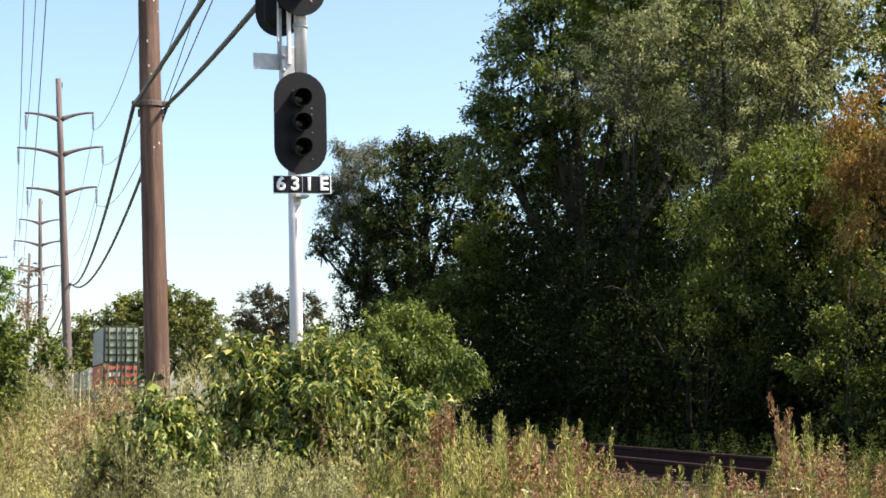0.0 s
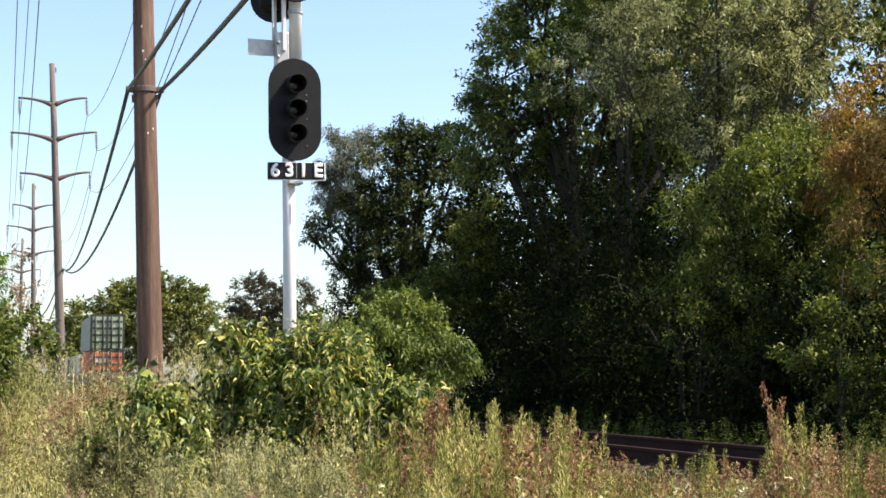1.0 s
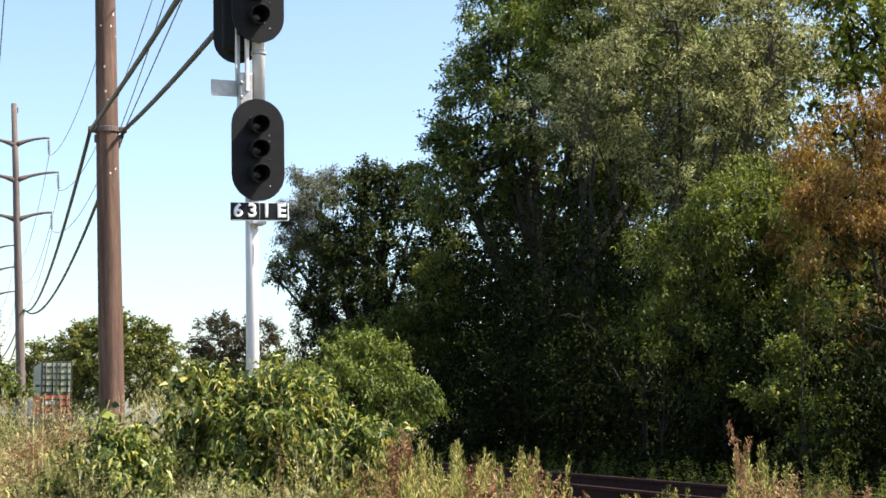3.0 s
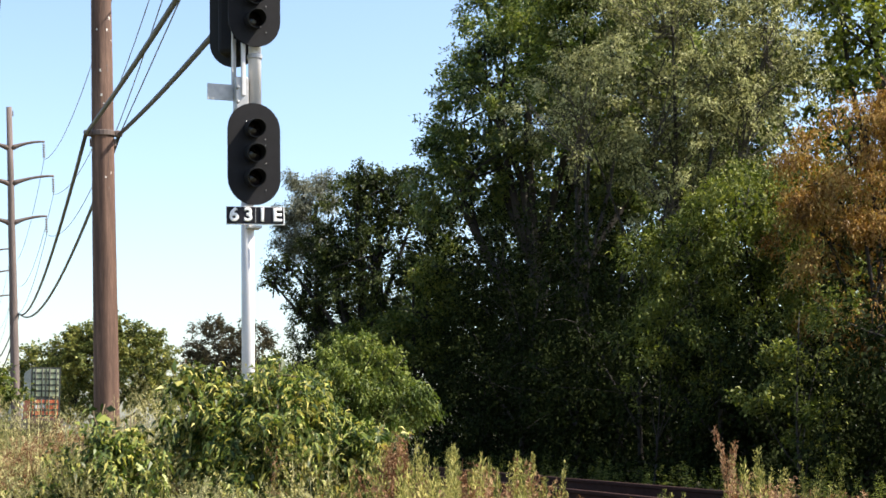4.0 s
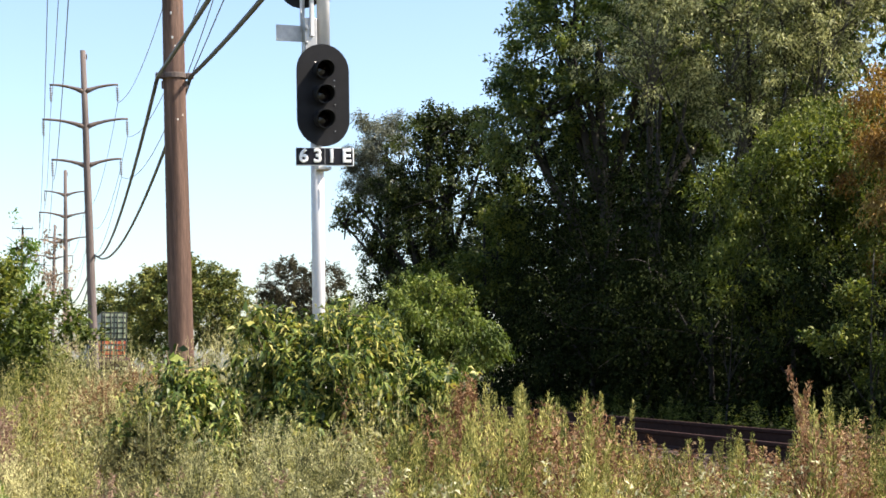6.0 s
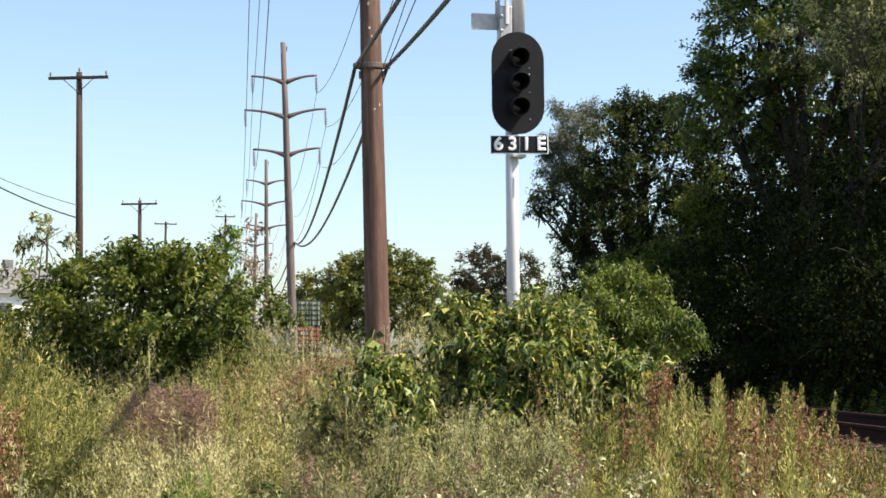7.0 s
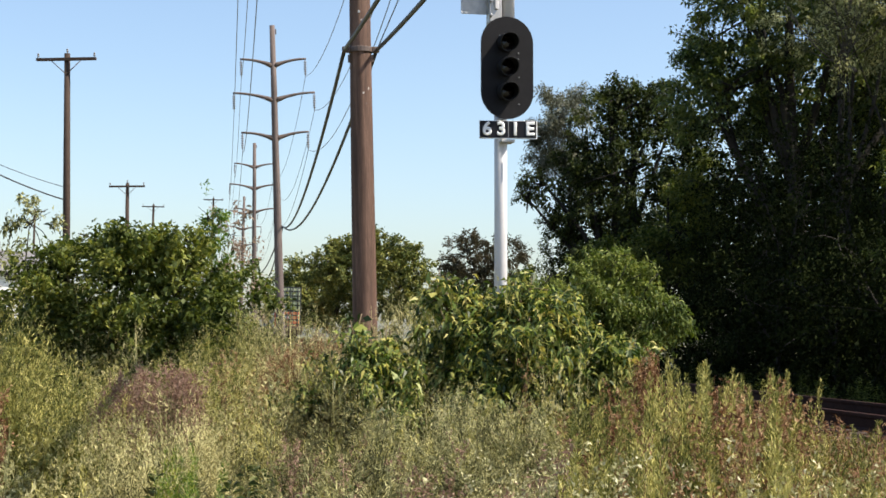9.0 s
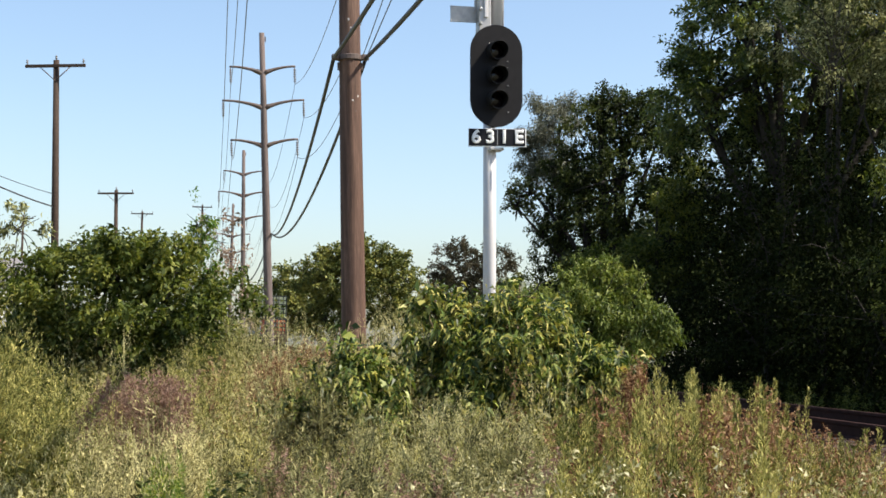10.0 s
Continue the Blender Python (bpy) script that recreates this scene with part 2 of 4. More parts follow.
def blades(base, way, length, aspect, fold=0.12, droop=0.0, flat=0.0):
    """Leaves as bent four-cornered blades; arrays of base points, directions and lengths. flat: how far they lie level."""
    n = len(base)
    way = unit(way)
    side = unit(np.cross(way, RNG.normal(size=(n, 3)) * (1 - flat) + np.array([0, 0, flat * 1.6])))
    up = np.cross(side, way)
    ln, wd = length[:, None], (length * aspect)[:, None] * 0.5
    mid = base + way * ln * 0.45 + up * ln * fold
    tip = base + way * ln
    tip[:, 2] -= length * droop
    return np.stack([base, mid + side * wd, tip, mid - side * wd], 1)


def slivers(base, way, length, aspect):
    """Narrow weed leaves as single triangles."""
    q = blades(base, way, length, aspect * 1.5, 0.05)
    return np.stack([q[:, 0], q[:, 1], q[:, 2]], 1)


def crown_quads(blobs, sprays, per, leaf, aspect=0.5, clump=0.4, droop=0.2, ragged=0.15, hang=0.0, core=1.0, flat=0.55, squash=0.7, reach=1.3, cover=1.15):
    """Leaves along short sprays, the sprays bunched in lumps over the given blobs (centre, radii), round a core of larger inner leaves.
    clump: about a lump's half width; reach: a spray's length in clumps; cover: how much of a blob its lumps take up."""
    area = np.array([(r[0] * r[1] * r[2]) ** (2 / 3) for _, r in blobs])
    share = np.maximum((area / area.sum() * sprays).astype(int), 4)
    out = []
    for (c, r), n in zip(blobs, share):
        c, r = np.array(c), np.array(r)
        lump = clump * 1.1
        count = max(4, int(4 * cover * (r.prod() ** (1 / 3) / lump) ** 2))
        u = unit(RNG.normal(size=(count, 3)) + np.array([0, 0, 0.15]))
        wave = np.array([noise.noise(Vector(v * 2.0) + Vector(c)) for v in u])
        far = (0.72 + 0.36 * RNG.random(count) ** 0.8) * (1 + ragged * (2 * wave + 0.4 * RNG.normal(size=count)))
        mid = c + u * r * np.minimum(far, 1.2)[:, None]
        size = np.minimum(lump * (0.55 + 0.75 * RNG.random(count)), r.max() * 0.8)
        own = RNG.integers(count, size=n)
        su = unit(RNG.normal(size=(n, 3)) + u[own] * 0.7 + np.array([0, 0, 0.45]))
        tip = mid[own] + su * (size[own] * (0.55 + 0.5 * RNG.random(n) ** 0.6))[:, None] * np.array([1, 1, squash])
        way = unit(su * 0.8 + u[own] * 0.4 + RNG.normal(size=(n, 3)) * 0.3)
        ln = clump * reach * (0.6 + 0.8 * RNG.random(n))
        k = RNG.random((n, per, 1)) ** 0.8
        pts = tip[:, None, :] - way[:, None, :] * ln[:, None, None] * (1 - k) + RNG.normal(size=(n, per, 3)) * (ln * 0.13)[:, None, None]
        pts[:, :, 2] -= (hang + 0.1) * ln[:, None] * k[:, :, 0] ** 2
        turn = way[:, None, :] * 0.55 + RNG.normal(size=(n, per, 3)) * 0.55
        turn[:, :, 2] -= 0.12 + hang
        out.append(blades(pts.reshape(-1, 3), turn.reshape(-1, 3), leaf * (0.6 + 0.7 * RNG.random(n * per)), aspect, droop=droop, flat=flat))
        m = int(core * 3.4 * (r[0] * r[1] * r[2]) ** (2 / 3) / (leaf * 1.15) ** 2)
        if m:
            v = unit(RNG.normal(size=(m, 3))) * (RNG.random(m) ** 0.5 * 0.66)[:, None]
            out.append(blades(c + v * r, RNG.normal(size=(m, 3)), leaf * 1.15 * (0.7 + 0.6 * RNG.random(m)), 0.7))
    return np.concatenate(out)


def limb_points(a, b, bend=0.2, steps=5):
    a, b = Vector(a), Vector(b)
    off = Vector(RNG.normal(size=3)) * (b - a).length * bend * 0.4
    return [a.lerp(b, k / steps) + off * math.sin(math.pi * k / steps) for k in range(steps + 1)]


def tree(name, foot, blobs, mat, clumps, per, leaf, label, category="tree", trunk=0.18, bark=None, twigs=0, **kw):
    """A tree or bush: a tapered trunk with limbs into each blob of its crown, and a crown of single leaves. Blobs are from its foot."""
    root = thing(name, Matrix.Translation(foot), label, category)
    verts, faces = [], []
    top = max(c[2] for c, _ in blobs)
    axis = limb_points((0, 0, -0.25), (np.mean([c[0] for c, _ in blobs]) * 0.7, np.mean([c[1] for c, _ in blobs]) * 0.7, top), 0.08, 7)
    tube_data(axis, [trunk * (1 - 0.11 * i) for i in range(8)], 7, verts, faces)
    for c, r in blobs:
        start = axis[max(1, min(5, int(7 * (c[2] * 0.55) / max(top, 0.1))))]
        tube_data(limb_points(start, c, 0.12), [trunk * 0.5 * (1 - 0.16 * i) for i in range(6)], 5, verts, faces)
        for _ in range(5):
            u = unit(RNG.normal(size=3) + np.array([0, 0, 0.4]))
            e = Vector(c) + Vector(u * np.array(r)) * 0.95
            tube_data(limb_points(Vector(c) - (e - Vector(c)) * 0.2, e, 0.2, 4), [trunk * 0.2 * (1 - 0.2 * i) + 0.003 for i in range(5)], 4, verts, faces)
    bare, bare_faces = [], []
    for _ in range(twigs):
        c, r = blobs[int(RNG.integers(len(blobs)))]
        u = unit(RNG.normal(size=3) * np.array([1, 1, 0.5]) + np.array([0, 0, 0.75]))
        e = Vector(c) + Vector(u * np.array(r)) * 1.0
        tube_data(limb_points(Vector(c) - Vector((u[0] * 0.3, u[1] * 0.3, r[2] * 0.9)), e, 0.12, 4), [0.018, 0.015, 0.011, 0.008, 0.005], 3, bare, bare_faces)
    if twigs:
        child("branchwork", mesh_of("branchwork", bare, bare_faces, M_TWIG, True), root, "bare grey inner branches")
    child("trunk", mesh_of("trunk", verts, faces, bark or M_BARK, True), root)
    child("crown", quads_mesh("crown", crown_quads(blobs, clumps, per, leaf, **kw), mat), root)
    return root


# ---- ground ----
def smooth(a, b, v):
    t = np.clip((v - a) / (b - a), 0, 1)
    return t * t * (3 - 2 * t)


def ground_z(x, y):
    c, k = math.cos(radians(SHIFT)), math.sin(radians(SHIFT))
    lat, s = c * x + k * y, -k * x + c * y
    rise = 0.5 * smooth(9, 17, s) + 0.1 * np.sin(x * 0.9 + 1) * np.sin(y * 0.7)
    bed = smooth(2.5, 6.2, lat) * (1 - 0.5 * smooth(9.8, 12, lat))
    return rise * 0.9 * (1 - bed) + 0.6 * bed


def build_ground():
    u = np.linspace(-1, 1, 161)
    g = np.sinh(u * 6.2) / np.sinh(6.2) * 2600
    xs, ys = g, g + 12
    X, Y = np.meshgrid(xs, ys, indexing="ij")
    Z = ground_z(X, Y)
    n = len(u)
    verts = np.stack([X, Y, Z], -1).reshape(-1, 3)
    idx = np.arange(n * n).reshape(n, n)
    faces = np.stack([idx[:-1, :-1], idx[1:, :-1], idx[1:, 1:], idx[:-1, 1:]], -1).reshape(-1, 4)
    tagged(new("ground", mesh_of("ground", verts, faces, M_GROUND, True)), "uneven dry soil under tall roadside weeds", "ground", kind="structure")


def on_ground(bearing, reach):
    p = at(bearing, reach)
    p.z = float(ground_z(p.x, p.y))
    return p


# ---- track ----
def build_track():
    turn = Matrix.Rotation(radians(SHIFT), 4, "Z")
    track = thing("railway_track", Matrix.Translation(along(0, TRACK_LAT)) @ turn, "single railway track with rusty rails on gravel", "railway track", kind="structure")
    top = RAIL_TOP - 0.18
    sec = [(-2.6, 0.35), (-1.7, top - 0.04), (1.7, top - 0.04), (2.6, 0.35)]
    ss = [-60, -20, 0, 20, 40, 100, 160, 420]
    def grade(s):
        return 0.009 * max(s - 100, 0)
    verts = [(x, s, z + (grade(s) if z > 0.5 else 0)) for s in ss for x, z in sec]
    faces = [(i * 4 + k, i * 4 + k + 1, i * 4 + k + 5, i * 4 + k + 4) for i in range(len(ss) - 1) for k in range(3)]
    child("ballast_bed", mesh_of("ballast_bed", verts, faces, M_BALLAST), track, "grey gravel ballast")
    half = [(0.07, 0.0), (0.07, 0.012), (0.012, 0.03), (0.012, 0.13), (0.036, 0.145), (0.036, 0.178), (0.03, 0.184)]
    prof = half + [(-x, z) for x, z in reversed(half)]
    for x0 in (-0.754, 0.754):
        vs = [(x0 + x, s, top + z - 0.004 + grade(s)) for s in (-60, 100, 420) for x, z in prof]
        n = len(prof)
        fs = [(i * n + k, i * n + (k + 1) % n, (i + 1) * n + (k + 1) % n, (i + 1) * n + k) for i in (0, 1) for k in range(n)] + [tuple(reversed(range(n))), tuple(range(2 * n, 3 * n))]
        child("rail", mesh_of("rail", vs, fs, M_RAIL), track, "rusty steel rail")
    tie = bpy.data.meshes.new("tie")
    bm = box_bm(2.6, 0.23, 0.18, 0.012, (0, 0, top - 0.09))
    bm.to_mesh(tie)
    bm.free()
    tie.materials.append(M_TIE)
    for i in range(130):
        child("tie", tie, track, m=pose(RNG.normal() * 0.02, 4 + i * 0.55 + RNG.normal() * 0.02, 0.0, 0, 0, RNG.normal() * 0.8))
    # loose ballast stones between the ties, on the stretch that the weeds leave open
    n = 6000
    c = np.stack([RNG.uniform(-2.0, 1.8, n), RNG.uniform(8, 40, n), np.full(n, top - 0.02)], 1)
    c[:, 2] -= np.clip(np.abs(c[:, 0]) - 1.65, 0, 1) * 0.45
    stones = blades(c, RNG.normal(size=(n, 3)) + np.array([0, 0, 0.3]), RNG.uniform(0.05, 0.1, n), 0.9, 0.4)
    child("stones", quads_mesh("stones", stones, M_BALLAST), track, "loose grey ballast stones")["kind"] = "stuff"


# ---- transmission line ----
ARMS = [(16.54, 1.82, 0.4), (14.6, 2.27, 0.45), (12.45, 1.86, 0.4)]


def build_transmission():
    """The row of steel-armed wooden poles beside the track, and their conductors."""
    def make(m, label, wood):
        root = thing("transmission_pole", m, label, "utility pole", "transmission poles beside the track")
        zs = [-0.6, 0, 3, 6, 9, 12, 15, 18.7]
        child("pole", tube("pole", [(0.01 * math.sin(z), 0.01 * math.cos(z * 1.3), z) for z in zs], [0.265, 0.262, 0.245, 0.228, 0.21, 0.19, 0.17, 0.145], wood, 18), root)
        bm = box_bm(0.06, 0.05, 0.3, 0.01, (0.19, 0, 18.35))
        part("bracket", bm, M_ARM, root)
        for z, reach, lift in ARMS:
            for sgn in (-1, 1):
                pts = [(sgn * reach * u, 0, z - 0.12 + lift * (1 - (1 - u) ** 2.0) + 0.0) for u in np.linspace(0.03, 1, 9)]
                arm = child("arm", tube("arm", pts, [0.16, 0.13, 0.1, 0.085, 0.075, 0.07, 0.065, 0.06, 0.055], M_ARM, 8), root)
                prof = [(0.02, 0)]
                for k in range(6):
                    prof += [(0.03, -0.1 - k * 0.13), (0.1, -0.16 - k * 0.13), (0.03, -0.2 - k * 0.13)]
                prof.append((0.02, -1.0))
                bm = lathe_bm(prof, 8)
                bmesh.ops.translate(bm, vec=(sgn * (reach - 0.05), 0, z - 0.12 + lift - 0.03), verts=bm.verts)
                part("insulator", bm, M_INSUL, root, "grey porcelain insulator string")
        return root
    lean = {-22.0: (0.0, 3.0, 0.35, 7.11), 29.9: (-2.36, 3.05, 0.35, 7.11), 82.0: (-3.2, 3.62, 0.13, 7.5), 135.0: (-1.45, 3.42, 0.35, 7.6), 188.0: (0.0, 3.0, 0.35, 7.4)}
    mats = {}
    first = None
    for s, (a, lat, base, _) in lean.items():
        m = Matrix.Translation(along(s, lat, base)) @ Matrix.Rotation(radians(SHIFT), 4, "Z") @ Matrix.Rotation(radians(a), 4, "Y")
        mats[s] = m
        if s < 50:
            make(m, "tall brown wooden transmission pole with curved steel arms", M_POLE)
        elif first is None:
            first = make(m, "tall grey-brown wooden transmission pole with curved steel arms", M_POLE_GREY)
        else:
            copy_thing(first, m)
    # small tags, bolts and a band on the nearest pole
    near = mats[29.9]
    fit = thing("pole_fittings", near, "aluminium tags, nails and cable band on a wooden pole", "pole hardware")
    for k in range(28):
        z, w = RNG.uniform(0.6, 9.5), radians(RNG.uniform(-150, -20))
        r = 0.255 - z * 0.0055
        bm = box_bm(0.018 + 0.02 * RNG.random(), 0.01, 0.02 + 0.05 * RNG.random(), 0.003)
        part("tag", bm, M_TAG if k % 3 else M_ARM, fit, m=pose(r * math.cos(w), r * math.sin(w), z, 0, 0, math.degrees(w) + 90))
    bm = lathe_bm([(0.242, 7.05), (0.25, 7.06), (0.25, 7.15), (0.242, 7.16)], 20, False)
    part("cable_band", bm, M_ARM, fit, "dark steel cable band")
    for sgn in (-1, 1):
        part("cable_clamp", box_bm(0.16, 0.12, 0.12, 0.02, (sgn * 0.3, -0.05, 7.11)), M_ARM, fit)
        part("cable_clamp", box_bm(0.05, 0.08, 0.16, 0.01, (sgn * 0.235, -0.02, 6.93)), M_ARM, fit)
    # conductors
    line = list(lean)
    for (z, reach, lift) in ARMS:
        for sgn in (-1, 1):
            for s0, s1 in zip(line, line[1:]):
                a, b = (mats[s] @ Vector((sgn * (reach - 0.05), 0, z - 1.12 + lift)) for s in (s0, s1))
                pts = [a.lerp(b, u) - Vector((0, 0, 4 * 2.1 * u * (1 - u))) for u in np.linspace(0, 1, 25)]
                tagged(new("conductor", tube("conductor", pts, [0.015] * 25, M_WIRE, 5)), "thin bare aluminium conductor strung between poles", "power line", "conductors")
    # two thick cables low on the poles; past the near pole both go to one side of the next
    for sides, sags in (((-0.33, -0.33, 0.24, -0.33, -0.33), (0.85, 1.2, 1.6, 1.2)), ((0.33, 0.33, 0.28, 0.33, 0.33), (1.08, 1.42, 2.2, 1.6))):
        for k, sag in enumerate(sags):
            a, b = (mats[line[i]] @ Vector((sides[i], 0, lean[line[i]][3])) for i in (k, k + 1))
            pts = [a.lerp(b, u) - Vector((0, 0, 4 * sag * u * (1 - u))) for u in np.linspace(0, 1, 33)]
            tagged(new("black_cable", tube("black_cable", pts, [0.04] * 33, M_CABLE, 8)), "thick black communication cable slung between poles", "cable", "cables")
    a, b = mats[29.9] @ Vector((0.33, 0, 7.1)), mats[-22.0] @ Vector((0.4, 0, 12.0))
    pts = [a.lerp(b, u) - Vector((0, 0, 4 * 0.2 * u * (1 - u))) for u in np.linspace(0, 1, 20)]
    tagged(new("guy_wire", tube("guy_wire", pts, [0.012] * 20, M_WIRE, 5)), "thin steel guy wire from pole to pole", "cable")


def build_street_poles():
    """The wooden poles with one crossarm in the far left field."""
    def make(m, label, height):
        root = thing("crossarm_pole", m, label, "utility pole", "crossarm poles in the field")
        child("pole", tube("pole", [(0, 0, -0.5), (0, 0, height * 0.5), (0, 0, height)], [0.17, 0.145, 0.115], M_TIE, 10), root)
        part("crossarm", box_bm(2.4, 0.1, 0.12, 0.01, (0, -0.14, height - 0.25)), M_TIE, root)
        for sgn in (-1, 1):
            child("brace", tube("brace", [(sgn * 0.6, -0.16, height - 0.3), (0, -0.14, height - 0.85)], [0.02, 0.02], M_ARM, 5), root)
        for x in (-1.12, 0.0, 1.12):
            bm = lathe_bm([(0.015, 0), (0.03, 0.06), (0.055, 0.09), (0.03, 0.13), (0.05, 0.16), (0.02, 0.2)], 8)
            part("insulator", bm, M_INSUL, root, "pale pin insulator", m=pose(x, -0.14 if x else 0, height - (0.19 if x else 0)))
        return root
    tall = make(Matrix.Translation(at(-22.12, 60, 0.2)) @ pose(0, 0, 0, 0, -1.9, 0) @ pose(0, 0, 0, 0, 0, 6), "brown wooden pole with one crossarm and pin insulators", 12.4)
    far = make(Matrix.Translation(at(-19.95, 100, 0.4)) @ pose(0, 0, 0, 0, -1.4, 0) @ pose(0, 0, 0, 0, 0, 6), "smaller wooden pole with one crossarm, far off in the field", 11.1)
    distant = make(Matrix.Translation(at(-23.45, 175, 0.4)) @ pose(0, 0, 0, 0, 0, 8), "distant wooden pole with one crossarm", 15.0)
    copy_thing(distant, Matrix.Translation(at(-19.1, 162, 0.4)) @ pose(0, 0, 0, 0, 0, 8))
    make(Matrix.Translation(at(-16.85, 180, 0.4)) @ pose(0, 0, 0, 0, 0, 8), "distant tall wooden pole with one crossarm", 17.6)
    a = at(-22.4, 60, 6.75)
    for dz, lat in ((0, 0), (0.5, 3)):
        b = at(-33, 52 + lat, 11.75 + dz)
        pts = [a.lerp(b, u) + Vector((0, 0, dz * (1 - u))) - Vector((0, 0, 4 * 0.8 * u * (1 - u))) for u in np.linspace(0, 1, 16)]
        tagged(new("service_wire", tube("service_wire", pts, [0.03 - dz * 0.03] * 16, M_CABLE, 5)), "dark service wire hung from a crossarm pole", "cable", "service wires")


# ---- signal ----
def oval_bm(width, height, thick, seg=14):
    """An upright plate with half-round ends, in x and z, facing -y."""
    r, h = width / 2, (height - width) / 2
    out = [(r * math.cos(math.pi * k / seg), h + r * math.sin(math.pi * k / seg)) for k in range(seg + 1)]
    out += [(-x, -z) for x, z in out]
    bm = bmesh.new()
    fr, bk = [bm.verts.new((x, -thick / 2, z)) for x, z in out], [bm.verts.new((x, thick / 2, z)) for x, z in out]
    bm.faces.new(fr)
    bm.faces.new(list(reversed(bk)))
    n = len(out)
    for k in range(n):
        bm.faces.new((fr[k], bk[k], bk[(k + 1) % n], fr[(k + 1) % n]))
    bmesh.ops.recalc_face_normals(bm, faces=bm.faces)
    return bm


def hood_mesh():
    """A visor: a tube open at the front, longer above than below, facing -y."""
    bm = bmesh.new()
    sides, r0, r1 = 28, 0.108, 0.098
    rings = []
    for r, cut in ((r0, 0), (r0, 1), (r1, 1), (r1, 0)):
        ring = []
        for k in range(sides):
            w = 2 * math.pi * k / sides
            up = math.sin(w)
            ln = 0.0 if not cut else 0.12 + 0.12 * (0.5 + 0.5 * up)
            ring.append(bm.verts.new((r * math.cos(w), -ln, r * math.sin(w) * 1.0 - ln * 0.12)))
        rings.append(ring)
    for a, b in zip(rings, rings[1:]):
        for k in range(sides):
            bm.faces.new((a[k], a[(k + 1) % sides], b[(k + 1) % sides], b[k]))
    bmesh.ops.recalc_face_normals(bm, faces=bm.faces)
    me = bpy.data.meshes.new("hood")
    bm.to_mesh(me)
    bm.free()
    me.materials.append(M_HOOD)
    return me


def letter(text, size, mat, name):
    cu = bpy.data.curves.new(name, "FONT")
    cu.body, cu.size, cu.extrude, cu.align_x, cu.align_y = text, size, 0.001, "CENTER", "CENTER"
    cu.bevel_depth, cu.bevel_resolution = 0.008, 0
    ob = new(name, cu)
    deps = bpy.context.evaluated_depsgraph_get()
    me = bpy.data.meshes.new_from_object(ob.evaluated_get(deps))
    bpy.data.objects.remove(ob)
    me.materials.clear()
    me.materials.append(mat)
    return me


def build_signal():
    foot = on_ground(-5.6, 17.0)
    face = 20.0
    root = thing("railway_signal", Matrix.Translation(foot) @ pose(0, 0, 0, 0, -1.2, 0) @ pose(0, 0, 0, 0, 0, face), "railway colour-light signal with black oval heads on a silver mast", "railway signal")
    f = foot.z
    child("mast", tube("mast", [(0.02, 0, -0.5), (0.02, 0, 2.5), (0.02, 0, 5.2 - f)], [0.076, 0.074, 0.074], M_ALU, 24), root, "silver painted steel mast")
    child("upper_mast", tube("upper_mast", [(0.105, -0.03, 5.15 - f), (0.105, -0.03, 7.4 - f)], [0.075, 0.075], M_ALU, 24), root, "bright aluminium tube")
    part("base_collar", lathe_bm([(0.16, -0.1), (0.16, 0.05), (0.1, 0.16), (0.078, 0.18)], 20), M_BRACKET, root)
    for z in (5.25, 5.86):
        part("mast_clamp", lathe_bm([(0.078, 0), (0.09, 0.01), (0.09, 0.05), (0.078, 0.06)], 20, False), M_BRACKET, root, m=pose(0.105, -0.03, z - f))
    hood = hood_mesh()
    lens_bm = lathe_bm([(0.001, 0.02), (0.05, 0.014), (0.098, 0.0)], 20, False)
    lens = bpy.data.meshes.new("lens")
    lens_bm.to_mesh(lens)
    lens_bm.free()
    lens.materials.append(M_LENS)

    def head(x, y, z, turn, count=3):
        plate = part("signal_head", oval_bm(0.615, 1.185, 0.02), M_SIGNAL, root, "black oval signal head with three hooded lamps", m=pose(x, y, z - f, 0, 0, turn))
        part("rim", oval_bm(0.62, 1.19, 0.006), M_HOOD, plate, m=pose(0, 0.012, 0))
        part("lamp_housing", box_bm(0.3, 0.22, 0.95, 0.05, (0, 0.125, 0)), M_SIGNAL, plate, "black lamp housing behind the plate")
        for k in range(3):
            zz = 0.29 - 0.285 * k
            child("hood", hood, plate, "open black visor", m=pose(-0.015, -0.012, zz))
            child("lens", lens, plate, "unlit dark lens", m=pose(-0.015, -0.016, zz, 90))
        for bx, bz in ((-0.09, 0.37), (0.13, 0.17), (0.135, -0.11), (0.07, -0.36), (0.135, -0.42), (0.13, 0.1)):
            part("bolt", lathe_bm([(0.0075, 0), (0.0075, 0.006), (0.004, 0.008)], 8), M_BOLT, plate, m=pose(bx, -0.011, bz, 90))
        return plate

    head(0.06, -0.16, 4.72, 0)
    head(0.065, -0.18, 6.57, 0)
    head(-0.05, 0.27, 6.42, 150)
    # the mast's offset bracket between the heads
    part("offset_bracket", box_bm(0.15, 0.16, 0.38, 0.012, (-0.06, -0.02, 5.44 - f)), M_BRACKET, root, "galvanised offset bracket")
    part("bracket_rail", box_bm(0.045, 0.05, 0.75, 0.008, (-0.05, -0.1, 5.78 - f)), M_ALU, root)
    part("bracket_rail", box_bm(0.05, 0.05, 0.6, 0.008, (-0.13, 0.03, 5.8 - f)), M_BRACKET, root)
    part("bracket_foot", box_bm(0.34, 0.2, 0.06, 0.01, (0.04, 0.0, 5.24 - f)), M_BRACKET, root)
    part("bracket_bolt", lathe_bm([(0.02, 0), (0.02, 0.03), (0.012, 0.035)], 8), M_BOLT, root, m=pose(-0.12, -0.1, 5.5 - f, 90))
